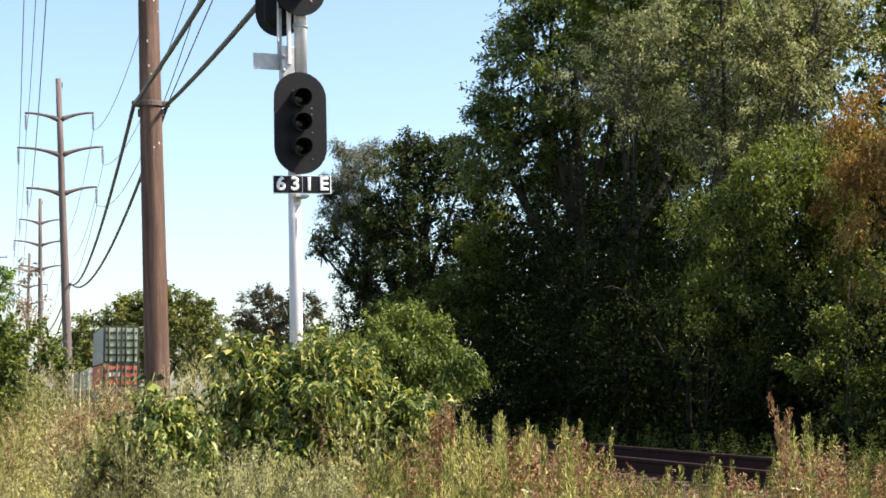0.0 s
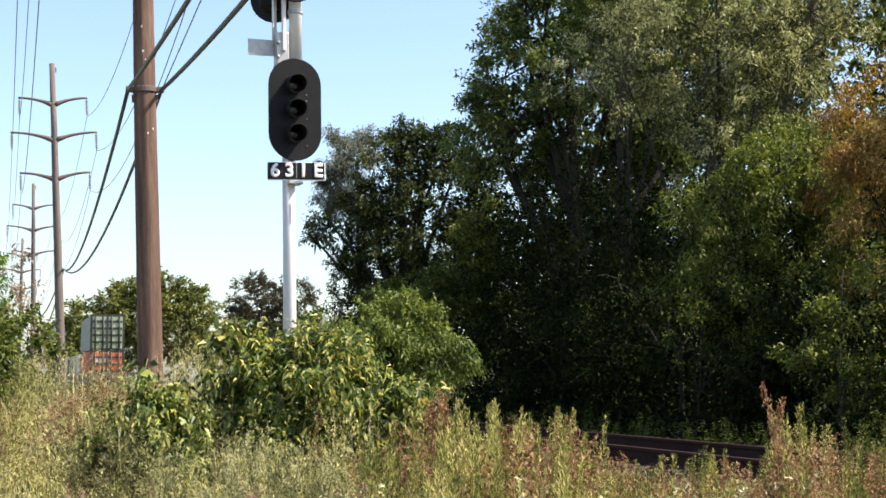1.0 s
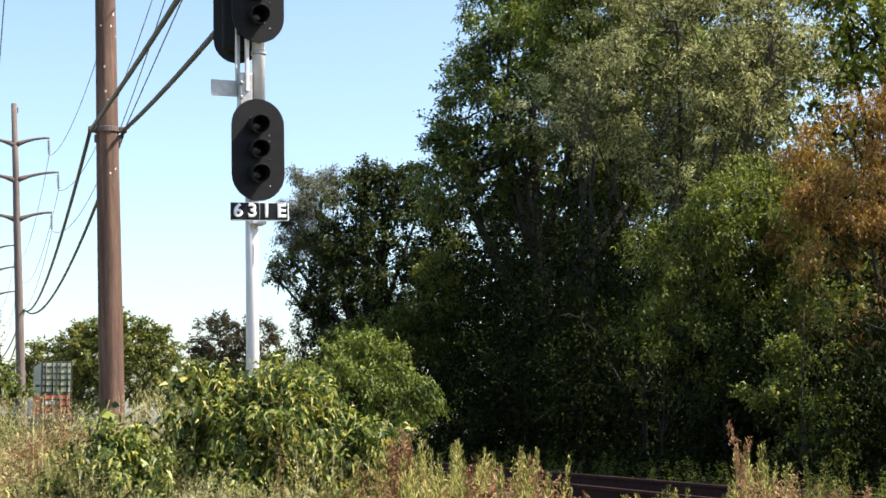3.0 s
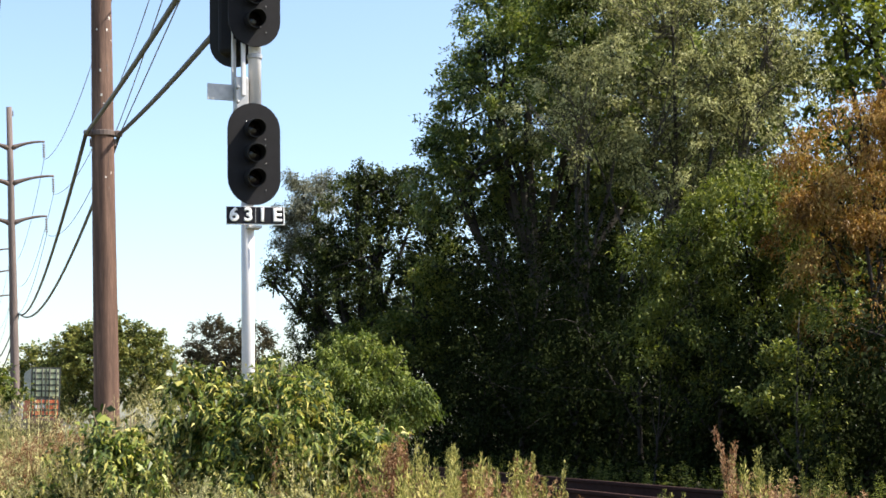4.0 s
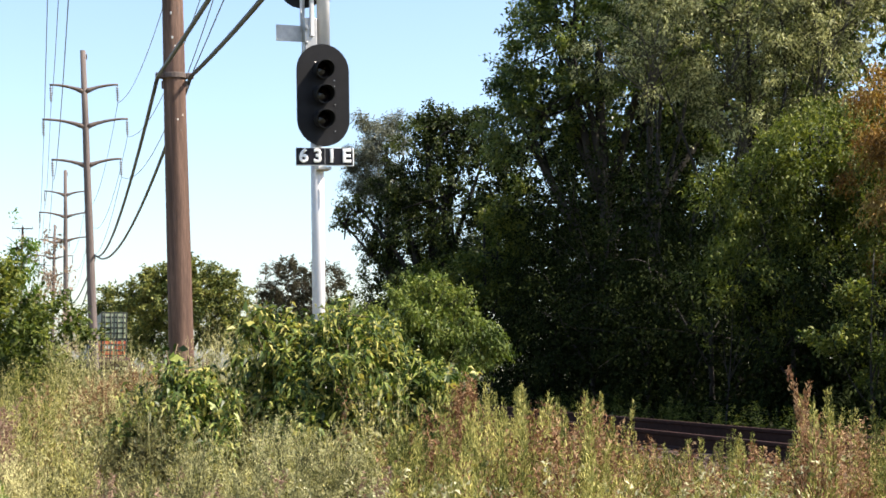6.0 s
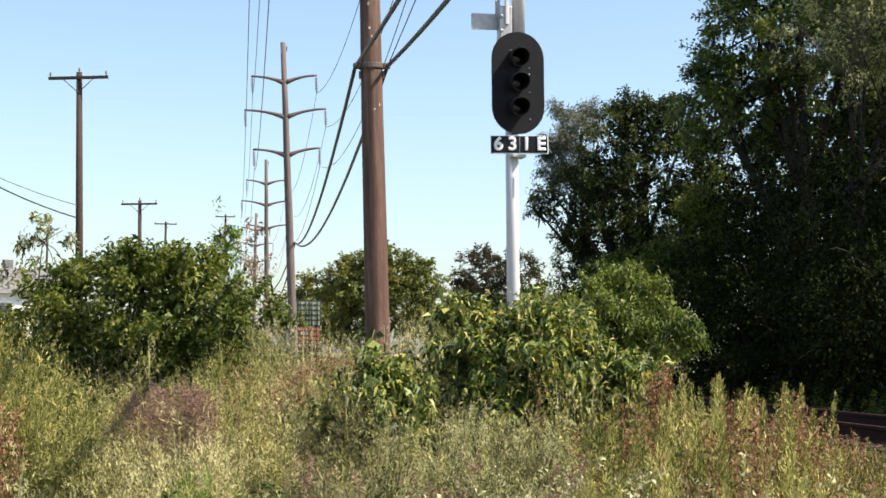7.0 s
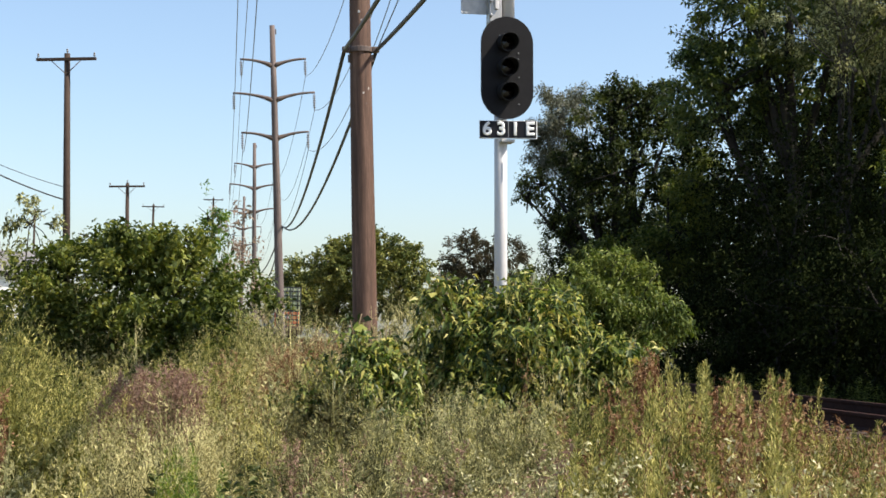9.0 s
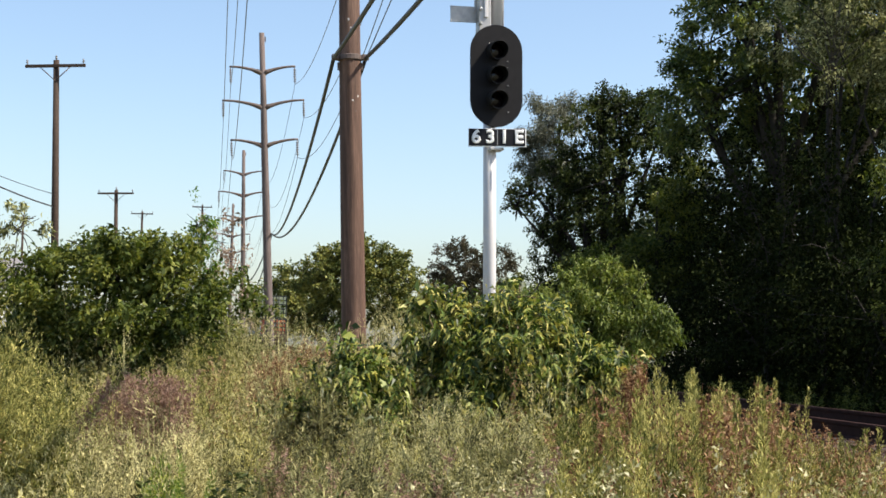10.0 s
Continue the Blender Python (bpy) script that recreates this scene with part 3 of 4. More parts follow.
    part("bracket_bolt", lathe_bm([(0.02, 0), (0.02, 0.03), (0.012, 0.035)], 8), M_BOLT, root, m=pose(-0.12, -0.1, 5.33 - f, 90))
    part("side_plate", box_bm(0.31, 0.012, 0.19, 0.004, (-0.29, 0.02, 5.46 - f)), M_BRACKET, root, "bare grey metal plate on a bracket")
    part("conduit", box_bm(0.02, 0.02, 0.55, 0.006, (-0.175, -0.09, 5.95 - f)), M_ALU, root)
    # number plate
    plate = part("number_plate", box_bm(0.665, 0.014, 0.21, 0.003), M_WHITE, root, "black number plate with white characters", m=pose(0.06, -0.2, 3.995 - f, 0, 0, -8))
    part("panel", box_bm(0.648, 0.006, 0.194, 0.002), M_BLACK, plate, "black panel", m=pose(-0.004, -0.009, 0.003))
    part("panel_joint", box_bm(0.006, 0.004, 0.19, 0.001), M_BRACKET, plate, m=pose(0.0, -0.0125, 0.003))
    for x, ch in ((-0.245, "6"), (-0.083, "3"), (0.078, "1"), (0.248, "E")):
        child("character", letter(ch, 0.212, M_WHITE, "character"), plate, "white character", m=pose(x, -0.0135, 0.003, 90))
    part("plate_bracket", box_bm(0.16, 0.2, 0.03, 0.005, (0.06, -0.1, 3.87 - f)), M_BRACKET, root)


# ---- train ----
M_CORR = textured("container_grey_paint", [(0.3, (0.22, 0.23, 0.21)), (0.7, (0.36, 0.36, 0.33))], 1.2, 0.6)
M_DOOR = textured("container_door_pale", [(0.3, (0.16, 0.19, 0.12)), (0.6, (0.36, 0.4, 0.26)), (0.8, (0.6, 0.62, 0.5))], 1.4, 0.6)
M_TEAL = textured("container_teal_frame", [(0.3, (0.016, 0.02, 0.016)), (0.7, (0.03, 0.034, 0.028))], 3, 0.6)
M_ORANGE = textured("container_orange_paint", [(0.3, (0.42, 0.07, 0.025)), (0.7, (0.62, 0.13, 0.045))], 1.5, 0.6)
M_CARWHITE = textured("container_white_paint", [(0.3, (0.55, 0.56, 0.57)), (0.7, (0.74, 0.74, 0.72))], 1.0, 0.6)
M_CAR = textured("well_car_brown", [(0.3, (0.07, 0.04, 0.03)), (0.7, (0.14, 0.08, 0.06))], 2, 0.7)


def container(parent, y, z, length, body, door, frame_mat, label, height=2.6):
    """A box with corrugated sides, and doors with lock rods at its near end (-y)."""
    w = 2.44
    box = part("container", box_bm(w - 0.1, length - 0.1, height - 0.1, 0.02, (0, length / 2, height / 2)), body, parent, label, m=pose(0, y, z))
    n = int(length / 0.28)
    for sgn in (-1, 1):
        verts, faces = [], []
        for k in range(n):
            y0 = 0.15 + k * (length - 0.3) / n
            out = sgn * (w / 2 - (0.0 if k % 2 else 0.036))
            for yy in (y0, y0 + (length - 0.3) / n * 0.8):
                verts += [(out, yy, 0.12), (out, yy, height - 0.12)]
        faces = [(2 * i, 2 * i + 2, 2 * i + 3, 2 * i + 1) for i in range(2 * n - 1)]
        child("corrugated_side", mesh_of("corrugated_side", verts, faces, body), box)
    for sgn in (-1, 1):
        part("corner_post", box_bm(0.16, 0.16, height, 0.01, (sgn * (w / 2 - 0.08), 0.08, height / 2)), frame_mat, box)
        part("door", box_bm(1.06, 0.05, height - 0.3, 0.01, (sgn * 0.545, 0.02, height / 2)), door, box, "door leaf")
    for zz in (0.09, height - 0.09):
        part("end_rail", box_bm(w - 0.32, 0.16, 0.18, 0.01, (0, 0.08, zz)), frame_mat, box)
    for x in (-0.85, -0.3, 0.3, 0.85):
        child("lock_rod", tube("lock_rod", [(x, -0.06, 0.1), (x, -0.06, height - 0.1)], [0.06, 0.06], frame_mat, 6), box, "dark lock rod")
    part("door_seam", box_bm(0.12, 0.05, height - 0.3, 0.01, (0, -0.03, height / 2)), frame_mat, box)
    for zz in (0.6, 1.1, 1.6, 2.1):
        for sgn in (-1, 1):
            part("door_bar", box_bm(0.98, 0.04, 0.16, 0.01, (sgn * 0.56, -0.03, zz)), frame_mat, box)
    return box


def build_train():
    """The end of a container train rolling away; its origin is the rear coupler at rail height."""
    root = thing("freight_train", Matrix.Translation(along(103, TRACK_LAT, RAIL_TOP)) @ pose(0, 0, 0, 0, 0, SHIFT), "container train with stacked grey and orange boxes, rolling away", "train")
    low = container(root, 0.9, 0.3, 12.2, M_ORANGE, M_ORANGE, M_TEAL, "orange lower shipping container with pale marks")
    for k, (x, wd) in enumerate(((-0.75, 0.2), (-0.42, 0.26), (-0.05, 0.26))):
        part("mark", box_bm(wd, 0.02, 0.42, 0.004, (x, -0.01, 1.95)), M_CARWHITE, low, "pale lettering block")
    container(root, 0.9, 0.3 + 2.6, 12.2, M_CORR, M_DOOR, M_TEAL, "grey upper shipping container with barred doors")
    container(root, 18.0, 0.3, 12.2, M_CORR, M_CARWHITE, M_CORR, "white lower shipping container")
    container(root, 34.0, 0.3, 12.2, M_CORR, M_CORR, M_TEAL, "grey lower shipping container")
    container(root, 50.0, 0.3, 12.2, M_CORR, M_CORR, M_TEAL, "pale shipping container")
    wheel = bpy.data.meshes.new("wheel")
    bm = lathe_bm([(0.1, -0.07), (0.4, -0.05), (0.46, -0.03), (0.46, 0.06), (0.49, 0.065), (0.49, 0.09), (0.1, 0.08)], 18)
    bm.to_mesh(wheel)
    bm.free()
    wheel.materials.append(M_CAR)
    for y in (0.0, 16.5, 32.5, 48.5):
        car = part("well_car", box_bm(2.7, 14.6, 0.9, 0.05, (0, 7.3, 0.75)), M_CAR, root, "brown steel well car", m=pose(0, y, 0))
        part("end_sill", box_bm(2.9, 0.3, 0.5, 0.03, (0, -0.1, 1.0)), M_CAR, car)
        part("coupler", box_bm(0.3, 0.8, 0.3, 0.05, (0, -0.5, 0.85)), M_RAIL, car)
        for yy in (0.6, 2.2, 12.6, 14.2):
            for sgn in (-1, 1):
                child("wheel", wheel, car, m=pose(sgn * 0.75, yy, 0.47, 0, 90, 0))
    return root


# ---- house far off ----
def build_house():
    M_WALL = textured("white_siding", [(0.3, (0.62, 0.62, 0.62)), (0.7, (0.8, 0.8, 0.78))], 2, 0.7)
    M_ROOF = textured("grey_shingle", [(0.3, (0.1, 0.1, 0.1)), (0.7, (0.2, 0.19, 0.19))], 6, 0.9)
    M_GLASS = textured("dark_glass", [(0.3, (0.03, 0.035, 0.045)), (0.7, (0.06, 0.07, 0.085))], 2, 0.1)
    root = thing("house", Matrix.Translation(at(-25.9, 120, 0.4)) @ pose(0, 0, 0, 0, 0, 40), "white-sided house with a grey roof, far beyond the field", "house")
    part("wall", box_bm(11, 7, 5.4, 0.02, (0, 0, 2.7)), M_WALL, root)
    verts = [(-5.9, -4, 5.3), (5.9, -4, 5.3), (5.9, 4, 5.3), (-5.9, 4, 5.3), (-5.9, 0, 7.4), (5.9, 0, 7.4)]
    child("roof", mesh_of("roof", verts, [(0, 1, 5, 4), (2, 3, 4, 5), (0, 4, 3), (1, 2, 5), (3, 2, 1, 0)], M_ROOF), root)
    for x in (-3.8, -1.3, 1.3, 3.8):
        for z in (1.5, 4.0):
            win = part("window", box_bm(1.2, 0.1, 1.4, 0.02, (0, 0, 0)), M_WHITE, root, m=pose(x, -3.52, z))
            part("pane", box_bm(0.95, 0.04, 1.15, 0.005, (0, -0.05, 0)), M_GLASS, win)
    part("chimney", box_bm(0.7, 0.7, 1.6, 0.02, (2.5, 0.8, 7.3)), M_ROOF, root)


# ---- trees ----
def ball(x, y, z, r, ry=None, rz=None):
    return ((x, y, z), (r, ry or r, rz or r))


def build_trees():
    # far along the track
    tree("round_tree", at(-10.6, 172, 0.5), [ball(0, 0, 8.2, 6.2, 5, 5.0), ball(-4.2, -1, 8.6, 3.6), ball(3.5, -1, 7.4, 3.9), ball(-0.5, 0, 10.2, 4.4, 4, 3.2), ball(4.6, -1, 4.2, 2.6), ball(-4.2, -1, 4.0, 2.6)],
         M_TREE_FAR, 1700, 26, 0.32, "broad round-crowned green tree, far along the track", trunk=0.4, clump=0.8, aspect=0.7, ragged=0.12, cover=1.6)
    tree("round_tree", at(-13.7, 195, 0.5), [ball(0, 0, 5.5, 3.4, 4, 3.6), ball(-2.6, 0, 3.6, 2.4), ball(2.6, 0, 5, 2.6), ball(0.8, 0, 9.0, 2.2)],
         M_TREE_FAR, 700, 26, 0.4, "yellow-green tree, far along the track", trunk=0.35, clump=1.4, aspect=0.7)
    tree("brown_tree", at(-6.4, 110, 0.5), [ball(-0.8, 0, 6.9, 2.2, 2.0, 2.2), ball(1.5, 0, 6.6, 2.0, 1.8, 2.4), ball(0, 0, 3.5, 3.0, 2.4, 2.6), ball(-2.2, 0, 5.2, 1.2), ball(2.6, 0, 4.6, 1.2)],
         M_TREE_BROWN, 850, 24, 0.2, "brownish tree in early autumn leaf, far off", trunk=0.25, clump=0.55, aspect=0.6, ragged=0.25, cover=1.5)
    tree("far_tree", at(-4.6, 140, 0.5), [ball(0, 0, 5.2, 3.0, 3, 3.0), ball(3, 0, 4.6, 2.4), ball(-3, 0, 4, 2.2)],
         M_TREE_FAR, 420, 24, 0.34, "grey-green tree, far off", trunk=0.25, clump=1.1, aspect=0.6)
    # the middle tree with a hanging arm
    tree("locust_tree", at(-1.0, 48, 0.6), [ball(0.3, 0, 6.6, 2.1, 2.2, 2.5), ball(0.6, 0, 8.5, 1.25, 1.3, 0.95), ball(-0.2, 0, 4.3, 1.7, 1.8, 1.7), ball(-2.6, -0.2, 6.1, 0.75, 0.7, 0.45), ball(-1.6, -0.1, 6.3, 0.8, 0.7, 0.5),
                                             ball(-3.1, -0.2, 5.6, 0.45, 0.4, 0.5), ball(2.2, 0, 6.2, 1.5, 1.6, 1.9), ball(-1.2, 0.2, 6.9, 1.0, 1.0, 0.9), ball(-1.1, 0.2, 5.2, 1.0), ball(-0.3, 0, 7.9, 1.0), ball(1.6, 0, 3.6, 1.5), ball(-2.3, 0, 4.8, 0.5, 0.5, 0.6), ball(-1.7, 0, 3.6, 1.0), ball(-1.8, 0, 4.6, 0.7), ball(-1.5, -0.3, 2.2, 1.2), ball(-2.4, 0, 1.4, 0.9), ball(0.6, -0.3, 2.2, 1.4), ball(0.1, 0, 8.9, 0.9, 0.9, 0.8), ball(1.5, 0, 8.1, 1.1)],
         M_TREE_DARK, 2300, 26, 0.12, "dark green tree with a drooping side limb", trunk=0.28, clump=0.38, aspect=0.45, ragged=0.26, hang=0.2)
    tree("silver_tree", at(-2.5, 50, 0.6), [ball(-0.85, 0, 8.6, 0.95, 1.2, 0.95), ball(-0.15, 0, 6.9, 1.1, 1.2, 1.2), ball(-1.3, 0, 7.4, 0.7, 0.8, 0.7)],
         M_TREE_SILVER, 1000, 28, 0.1, "pale silver-leaved tree behind a darker one", trunk=0.16, clump=0.45, aspect=0.35, ragged=0.25)
    tree("yellow_vine_tree", at(1.2, 43, 0.6), [ball(0, 0, 4.2, 1.3, 1, 1.3), ball(-0.8, 0, 3.2, 1.2), ball(0.6, 0, 5.6, 0.8), ball(-1.9, -0.3, 3.1, 0.8)],
         M_TREE_YELLOW, 600, 26, 0.11, "yellow-green vine-covered young tree", trunk=0.1, clump=0.42, aspect=0.6)
    tree("green_shrub", on_ground(-1.7, 22), [ball(0, 0, 1.75, 0.7, 0.7, 0.6), ball(-0.6, -0.1, 1.4, 0.5, 0.5, 0.6), ball(0.65, 0, 1.5, 0.5, 0.5, 0.6), ball(0.1, 0, 2.15, 0.45, 0.4, 0.28), ball(-0.1, 0, 1.0, 0.5), ball(-0.9, 0, 1.8, 0.26, 0.3, 0.26), ball(1.0, 0, 1.45, 0.3)],
         M_SHRUB, 700, 28, 0.078, "fresh green leafy shrub beside the track", "shrub", trunk=0.05, clump=0.19, aspect=0.34, hang=0.3, ragged=0.3, flat=0.5, reach=1.9, cover=0.8)
    # the big trees
    tree("big_tree", at(6.2, 40, 0.6), [ball(-1.4, 0, 10.2, 2.0, 2.4, 1.9), ball(1.2, 0, 11.8, 2.5, 2.6, 2.0), ball(-2.4, 0, 7.6, 1.5, 2, 1.3), ball(0.6, 0.6, 7.8, 2.7, 2.4, 2.0), ball(-3.0, 0, 9.0, 0.7, 1.2, 0.45),
                                         ball(3.6, 0.5, 9.2, 2.5, 2.4, 2.4), ball(-1.2, 0, 12.4, 1.1, 1.5, 0.9), ball(-3.1, -0.2, 8.1, 0.8, 1, 0.4), ball(-2.3, -0.2, 10.3, 0.8, 1, 0.4), ball(-1.9, 0, 11.5, 0.8, 1, 0.4)],
         M_TREE_MID, 3000, 27, 0.125, "big dark green oak-like tree with a ragged crown", trunk=0.28, clump=0.46, aspect=0.5, ragged=0.26)
    tree("olive_tree", at(10.2, 31.5, 0.6), [ball(0, 0, 8.4, 2.1, 1.8, 1.7), ball(-1.7, -0.2, 7.7, 1.3, 1.3, 1.2), ball(1.9, 0, 7.9, 1.5, 1.5, 1.5), ball(0.2, 0, 10.4, 1.9, 1.6, 1.2), ball(0.3, 0, 6.3, 1.3, 1.2, 1.0), ball(2.4, 0, 9.6, 1.1)],
         M_TREE_OLIVE, 2100, 25, 0.09, "grey-olive fine-leaved tree with bare inner branches", trunk=0.1, clump=0.3, aspect=0.34, ragged=0.24, core=0.8, flat=0.4, twigs=130)
    tree("green_tree", at(13.2, 27, 0.6), [ball(0, 0, 4.8, 1.15, 1.2, 0.9), ball(-1.0, 0, 3.9, 0.9), ball(1.0, 0, 4.2, 0.9), ball(0.5, 0, 2.9, 1.2), ball(-0.9, 0, 2.6, 1.0), ball(1.5, 0, 5.3, 0.6), ball(1.9, -0.3, 2.4, 0.9), ball(1.2, -0.5, 1.4, 0.9), ball(2.2, 0, 3.6, 0.7)],
         M_TREE_GREEN, 1800, 26, 0.085, "bright green young tree at the wood's edge", trunk=0.1, clump=0.4, aspect=0.4, hang=0.3, ragged=0.2)
    tree("orange_tree", at(17.6, 25, 0.6), [ball(0, 0, 5.5, 1.05, 1.1, 1.1), ball(0.7, 0, 4.3, 1.1), ball(-0.5, 0, 4.1, 0.8, 0.9, 0.9), ball(0.9, 0, 6.2, 0.8), ball(0.2, 0, 2.8, 0.9)],
         M_TREE_ORANGE, 1600, 28, 0.07, "small tree turned rusty orange", trunk=0.1, clump=0.38, aspect=0.36, hang=0.35, ragged=0.25, core=0.6)
    tree("back_tree", at(18.5, 37, 0.6), [ball(0, 0, 10.5, 2.8, 2.5, 2.2), ball(-2.6, 0, 9.0, 1.7), ball(2.5, 0, 8.2, 2.1), ball(0, 0, 6.5, 2.2), ball(-1.0, 0, 12.6, 2.0)],
         M_TREE_GREEN, 900, 24, 0.18, "tall sunlit green tree behind the others", trunk=0.25, clump=0.6, aspect=0.5, ragged=0.25)
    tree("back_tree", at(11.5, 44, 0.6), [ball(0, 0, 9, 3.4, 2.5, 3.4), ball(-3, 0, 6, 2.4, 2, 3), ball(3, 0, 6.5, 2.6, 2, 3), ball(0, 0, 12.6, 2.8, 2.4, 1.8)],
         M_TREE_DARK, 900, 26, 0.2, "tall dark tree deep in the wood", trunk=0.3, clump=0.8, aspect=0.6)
    # added crown: lighter leaves stand in for the big tree's sunlit upper foliage
    tree("sunlit_crown_tree", at(7.6, 35.5, 0.6), [ball(0, 0, 10.2, 1.5, 1.2, 1.2), ball(-0.9, 0, 11.4, 1.2, 1, 0.9), ball(1.0, 0, 11.6, 1.4, 1.2, 1.0), ball(-0.3, 0, 8.6, 1.0, 1.0, 0.8)],
         M_SHRUB, 1100, 28, 0.1, "light green crown added as the sunlit top of darker trees", trunk=0.14, clump=0.42, aspect=0.5, ragged=0.25)
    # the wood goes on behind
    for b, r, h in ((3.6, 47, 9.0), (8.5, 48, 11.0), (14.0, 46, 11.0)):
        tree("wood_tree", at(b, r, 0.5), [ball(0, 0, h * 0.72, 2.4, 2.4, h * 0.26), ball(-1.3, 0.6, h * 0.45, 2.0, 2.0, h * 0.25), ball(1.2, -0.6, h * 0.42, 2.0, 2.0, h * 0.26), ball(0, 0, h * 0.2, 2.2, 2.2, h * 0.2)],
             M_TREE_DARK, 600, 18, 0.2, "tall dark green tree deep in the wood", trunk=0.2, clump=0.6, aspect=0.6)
    # lighter sprays before the dark shrubs
    tree("creeper_bush", at(15.4, 22.2, 0.5), [ball(0, 0, 2.0, 0.6, 0.4, 0.4), ball(0.45, 0, 2.8, 0.45, 0.4, 0.3), ball(-0.6, 0, 1.5, 0.4, 0.3, 0.3), ball(0.2, 0, 1.0, 0.5)],
         M_TREE_YELLOW, 260, 22, 0.07, "yellow-green creeper hanging at the wood's edge", "shrub", trunk=0.03, clump=0.2, aspect=0.45, ragged=0.4, cover=0.5, core=0.3, reach=1.8)
    tree("creeper_bush", at(9.8, 25.6, 0.5), [ball(0, 0, 2.3, 0.35, 0.3, 0.2), ball(0.4, 0, 2.2, 0.2, 0.2, 0.12), ball(-0.3, 0, 1.7, 0.12, 0.12, 0.35), ball(1.0, 0, 1.9, 0.3, 0.3, 0.2)],
         M_TREE_GREEN, 90, 18, 0.065, "thin green creeper catching the sun", "shrub", trunk=0.02, clump=0.16, aspect=0.45, ragged=0.4, cover=0.5, core=0.1, reach=1.8)
    # undergrowth: a wall of shrubs along the far side of the track, its leaves coloured as in deep shade
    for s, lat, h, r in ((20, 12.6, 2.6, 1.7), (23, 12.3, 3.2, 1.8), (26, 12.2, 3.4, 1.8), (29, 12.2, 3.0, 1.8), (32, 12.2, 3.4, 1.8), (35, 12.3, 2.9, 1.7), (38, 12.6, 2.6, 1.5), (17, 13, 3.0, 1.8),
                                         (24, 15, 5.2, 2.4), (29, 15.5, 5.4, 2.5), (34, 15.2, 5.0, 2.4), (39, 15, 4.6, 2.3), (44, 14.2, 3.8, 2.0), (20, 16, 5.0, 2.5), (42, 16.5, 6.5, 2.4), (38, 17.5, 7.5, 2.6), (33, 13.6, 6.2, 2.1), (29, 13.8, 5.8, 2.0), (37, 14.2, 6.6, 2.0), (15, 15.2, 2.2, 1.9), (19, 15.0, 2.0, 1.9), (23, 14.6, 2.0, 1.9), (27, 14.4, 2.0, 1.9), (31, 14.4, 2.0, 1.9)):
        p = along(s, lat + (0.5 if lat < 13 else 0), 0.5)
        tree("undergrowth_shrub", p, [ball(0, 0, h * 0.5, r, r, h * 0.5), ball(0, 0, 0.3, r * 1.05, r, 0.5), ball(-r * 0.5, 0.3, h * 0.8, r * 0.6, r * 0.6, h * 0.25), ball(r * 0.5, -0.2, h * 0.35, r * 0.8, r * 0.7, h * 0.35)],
             M_UNDER, 360, 20, 0.1, "dense shrub beside the track, leaves coloured near black for the shade under the trees", "shrub", trunk=0.07, clump=0.45, aspect=0.45, ragged=0.25, hang=0.2, core=0.7)
    # left of the weeds
    tree("leafy_bush", on_ground(-19.5, 17.2), [ball(0, 0, 0.8, 1.0, 0.8, 0.6), ball(-0.7, 0, 0.7, 0.6), ball(0.7, 0, 0.6, 0.6), ball(1.35, -0.1, 0.5, 0.4), ball(0, 0, 1.5, 1.1, 1, 0.9), ball(-0.95, 0, 1.3, 0.7, 0.8, 0.75), ball(0.85, 0, 1.2, 0.7, 0.8, 0.75), ball(-0.35, 0, 2.1, 0.55, 0.5, 0.35), ball(0.25, 0, 2.15, 0.45, 0.5, 0.35), ball(1.25, 0, 0.8, 0.45),
                                               ball(-1.4, 0.2, 1.1, 0.45, 0.4, 0.5), ball(-1.9, 0.4, 1.2, 0.5, 0.5, 0.5), ball(-2.5, 0.5, 1.0, 0.6, 0.5, 0.6), ball(-1.6, 0.3, 0.5, 0.7, 0.5, 0.5), ball(0.6, 0, 2.0, 0.3, 0.3, 0.3), ball(-0.9, 0, 2.1, 0.3, 0.3, 0.25), ball(1.75, -0.1, 0.55, 0.35, 0.4, 0.3)],
         M_TREE_YELLOW, 1900, 25, 0.072, "big leafy green bush with a few yellow leaves", "bush", trunk=0.04, clump=0.2, aspect=0.5, ragged=0.3, reach=1.6, cover=0.9, core=3.5)
    tree("grey_sapling", on_ground(-23.6, 22), [ball(0, 0, 2.7, 0.4, 0.4, 0.4), ball(-0.3, 0, 2.0, 0.35), ball(0.3, 0, 1.8, 0.35)],
         M_TREE_OLIVE, 70, 22, 0.09, "thin grey-leaved sapling behind a bush", "sapling", trunk=0.03, clump=0.2, aspect=0.35, core=0)
    tree("pink_sapling", on_ground(-16.3, 30), [ball(0, 0, 3.2, 0.35, 0.35, 0.7), ball(0.45, 0, 2.4, 0.4, 0.4, 0.7), ball(-0.2, 0, 2.0, 0.45, 0.45, 0.7), ball(0.7, 0, 1.7, 0.35)],
         M_TREE_PINK, 120, 14, 0.1, "sparse sapling with pale and pinkish leaves", "sapling", trunk=0.03, clump=0.25, aspect=0.4, core=0)
    tree("slim_sapling", on_ground(-17.0, 29), [ball(0, 0, 3.4, 0.26, 0.26, 0.6), ball(0, 0, 2.5, 0.28, 0.28, 0.6)],
         M_SAPLING, 60, 20, 0.1, "slim bright green sapling", "sapling", trunk=0.025, clump=0.2, aspect=0.4, core=0)
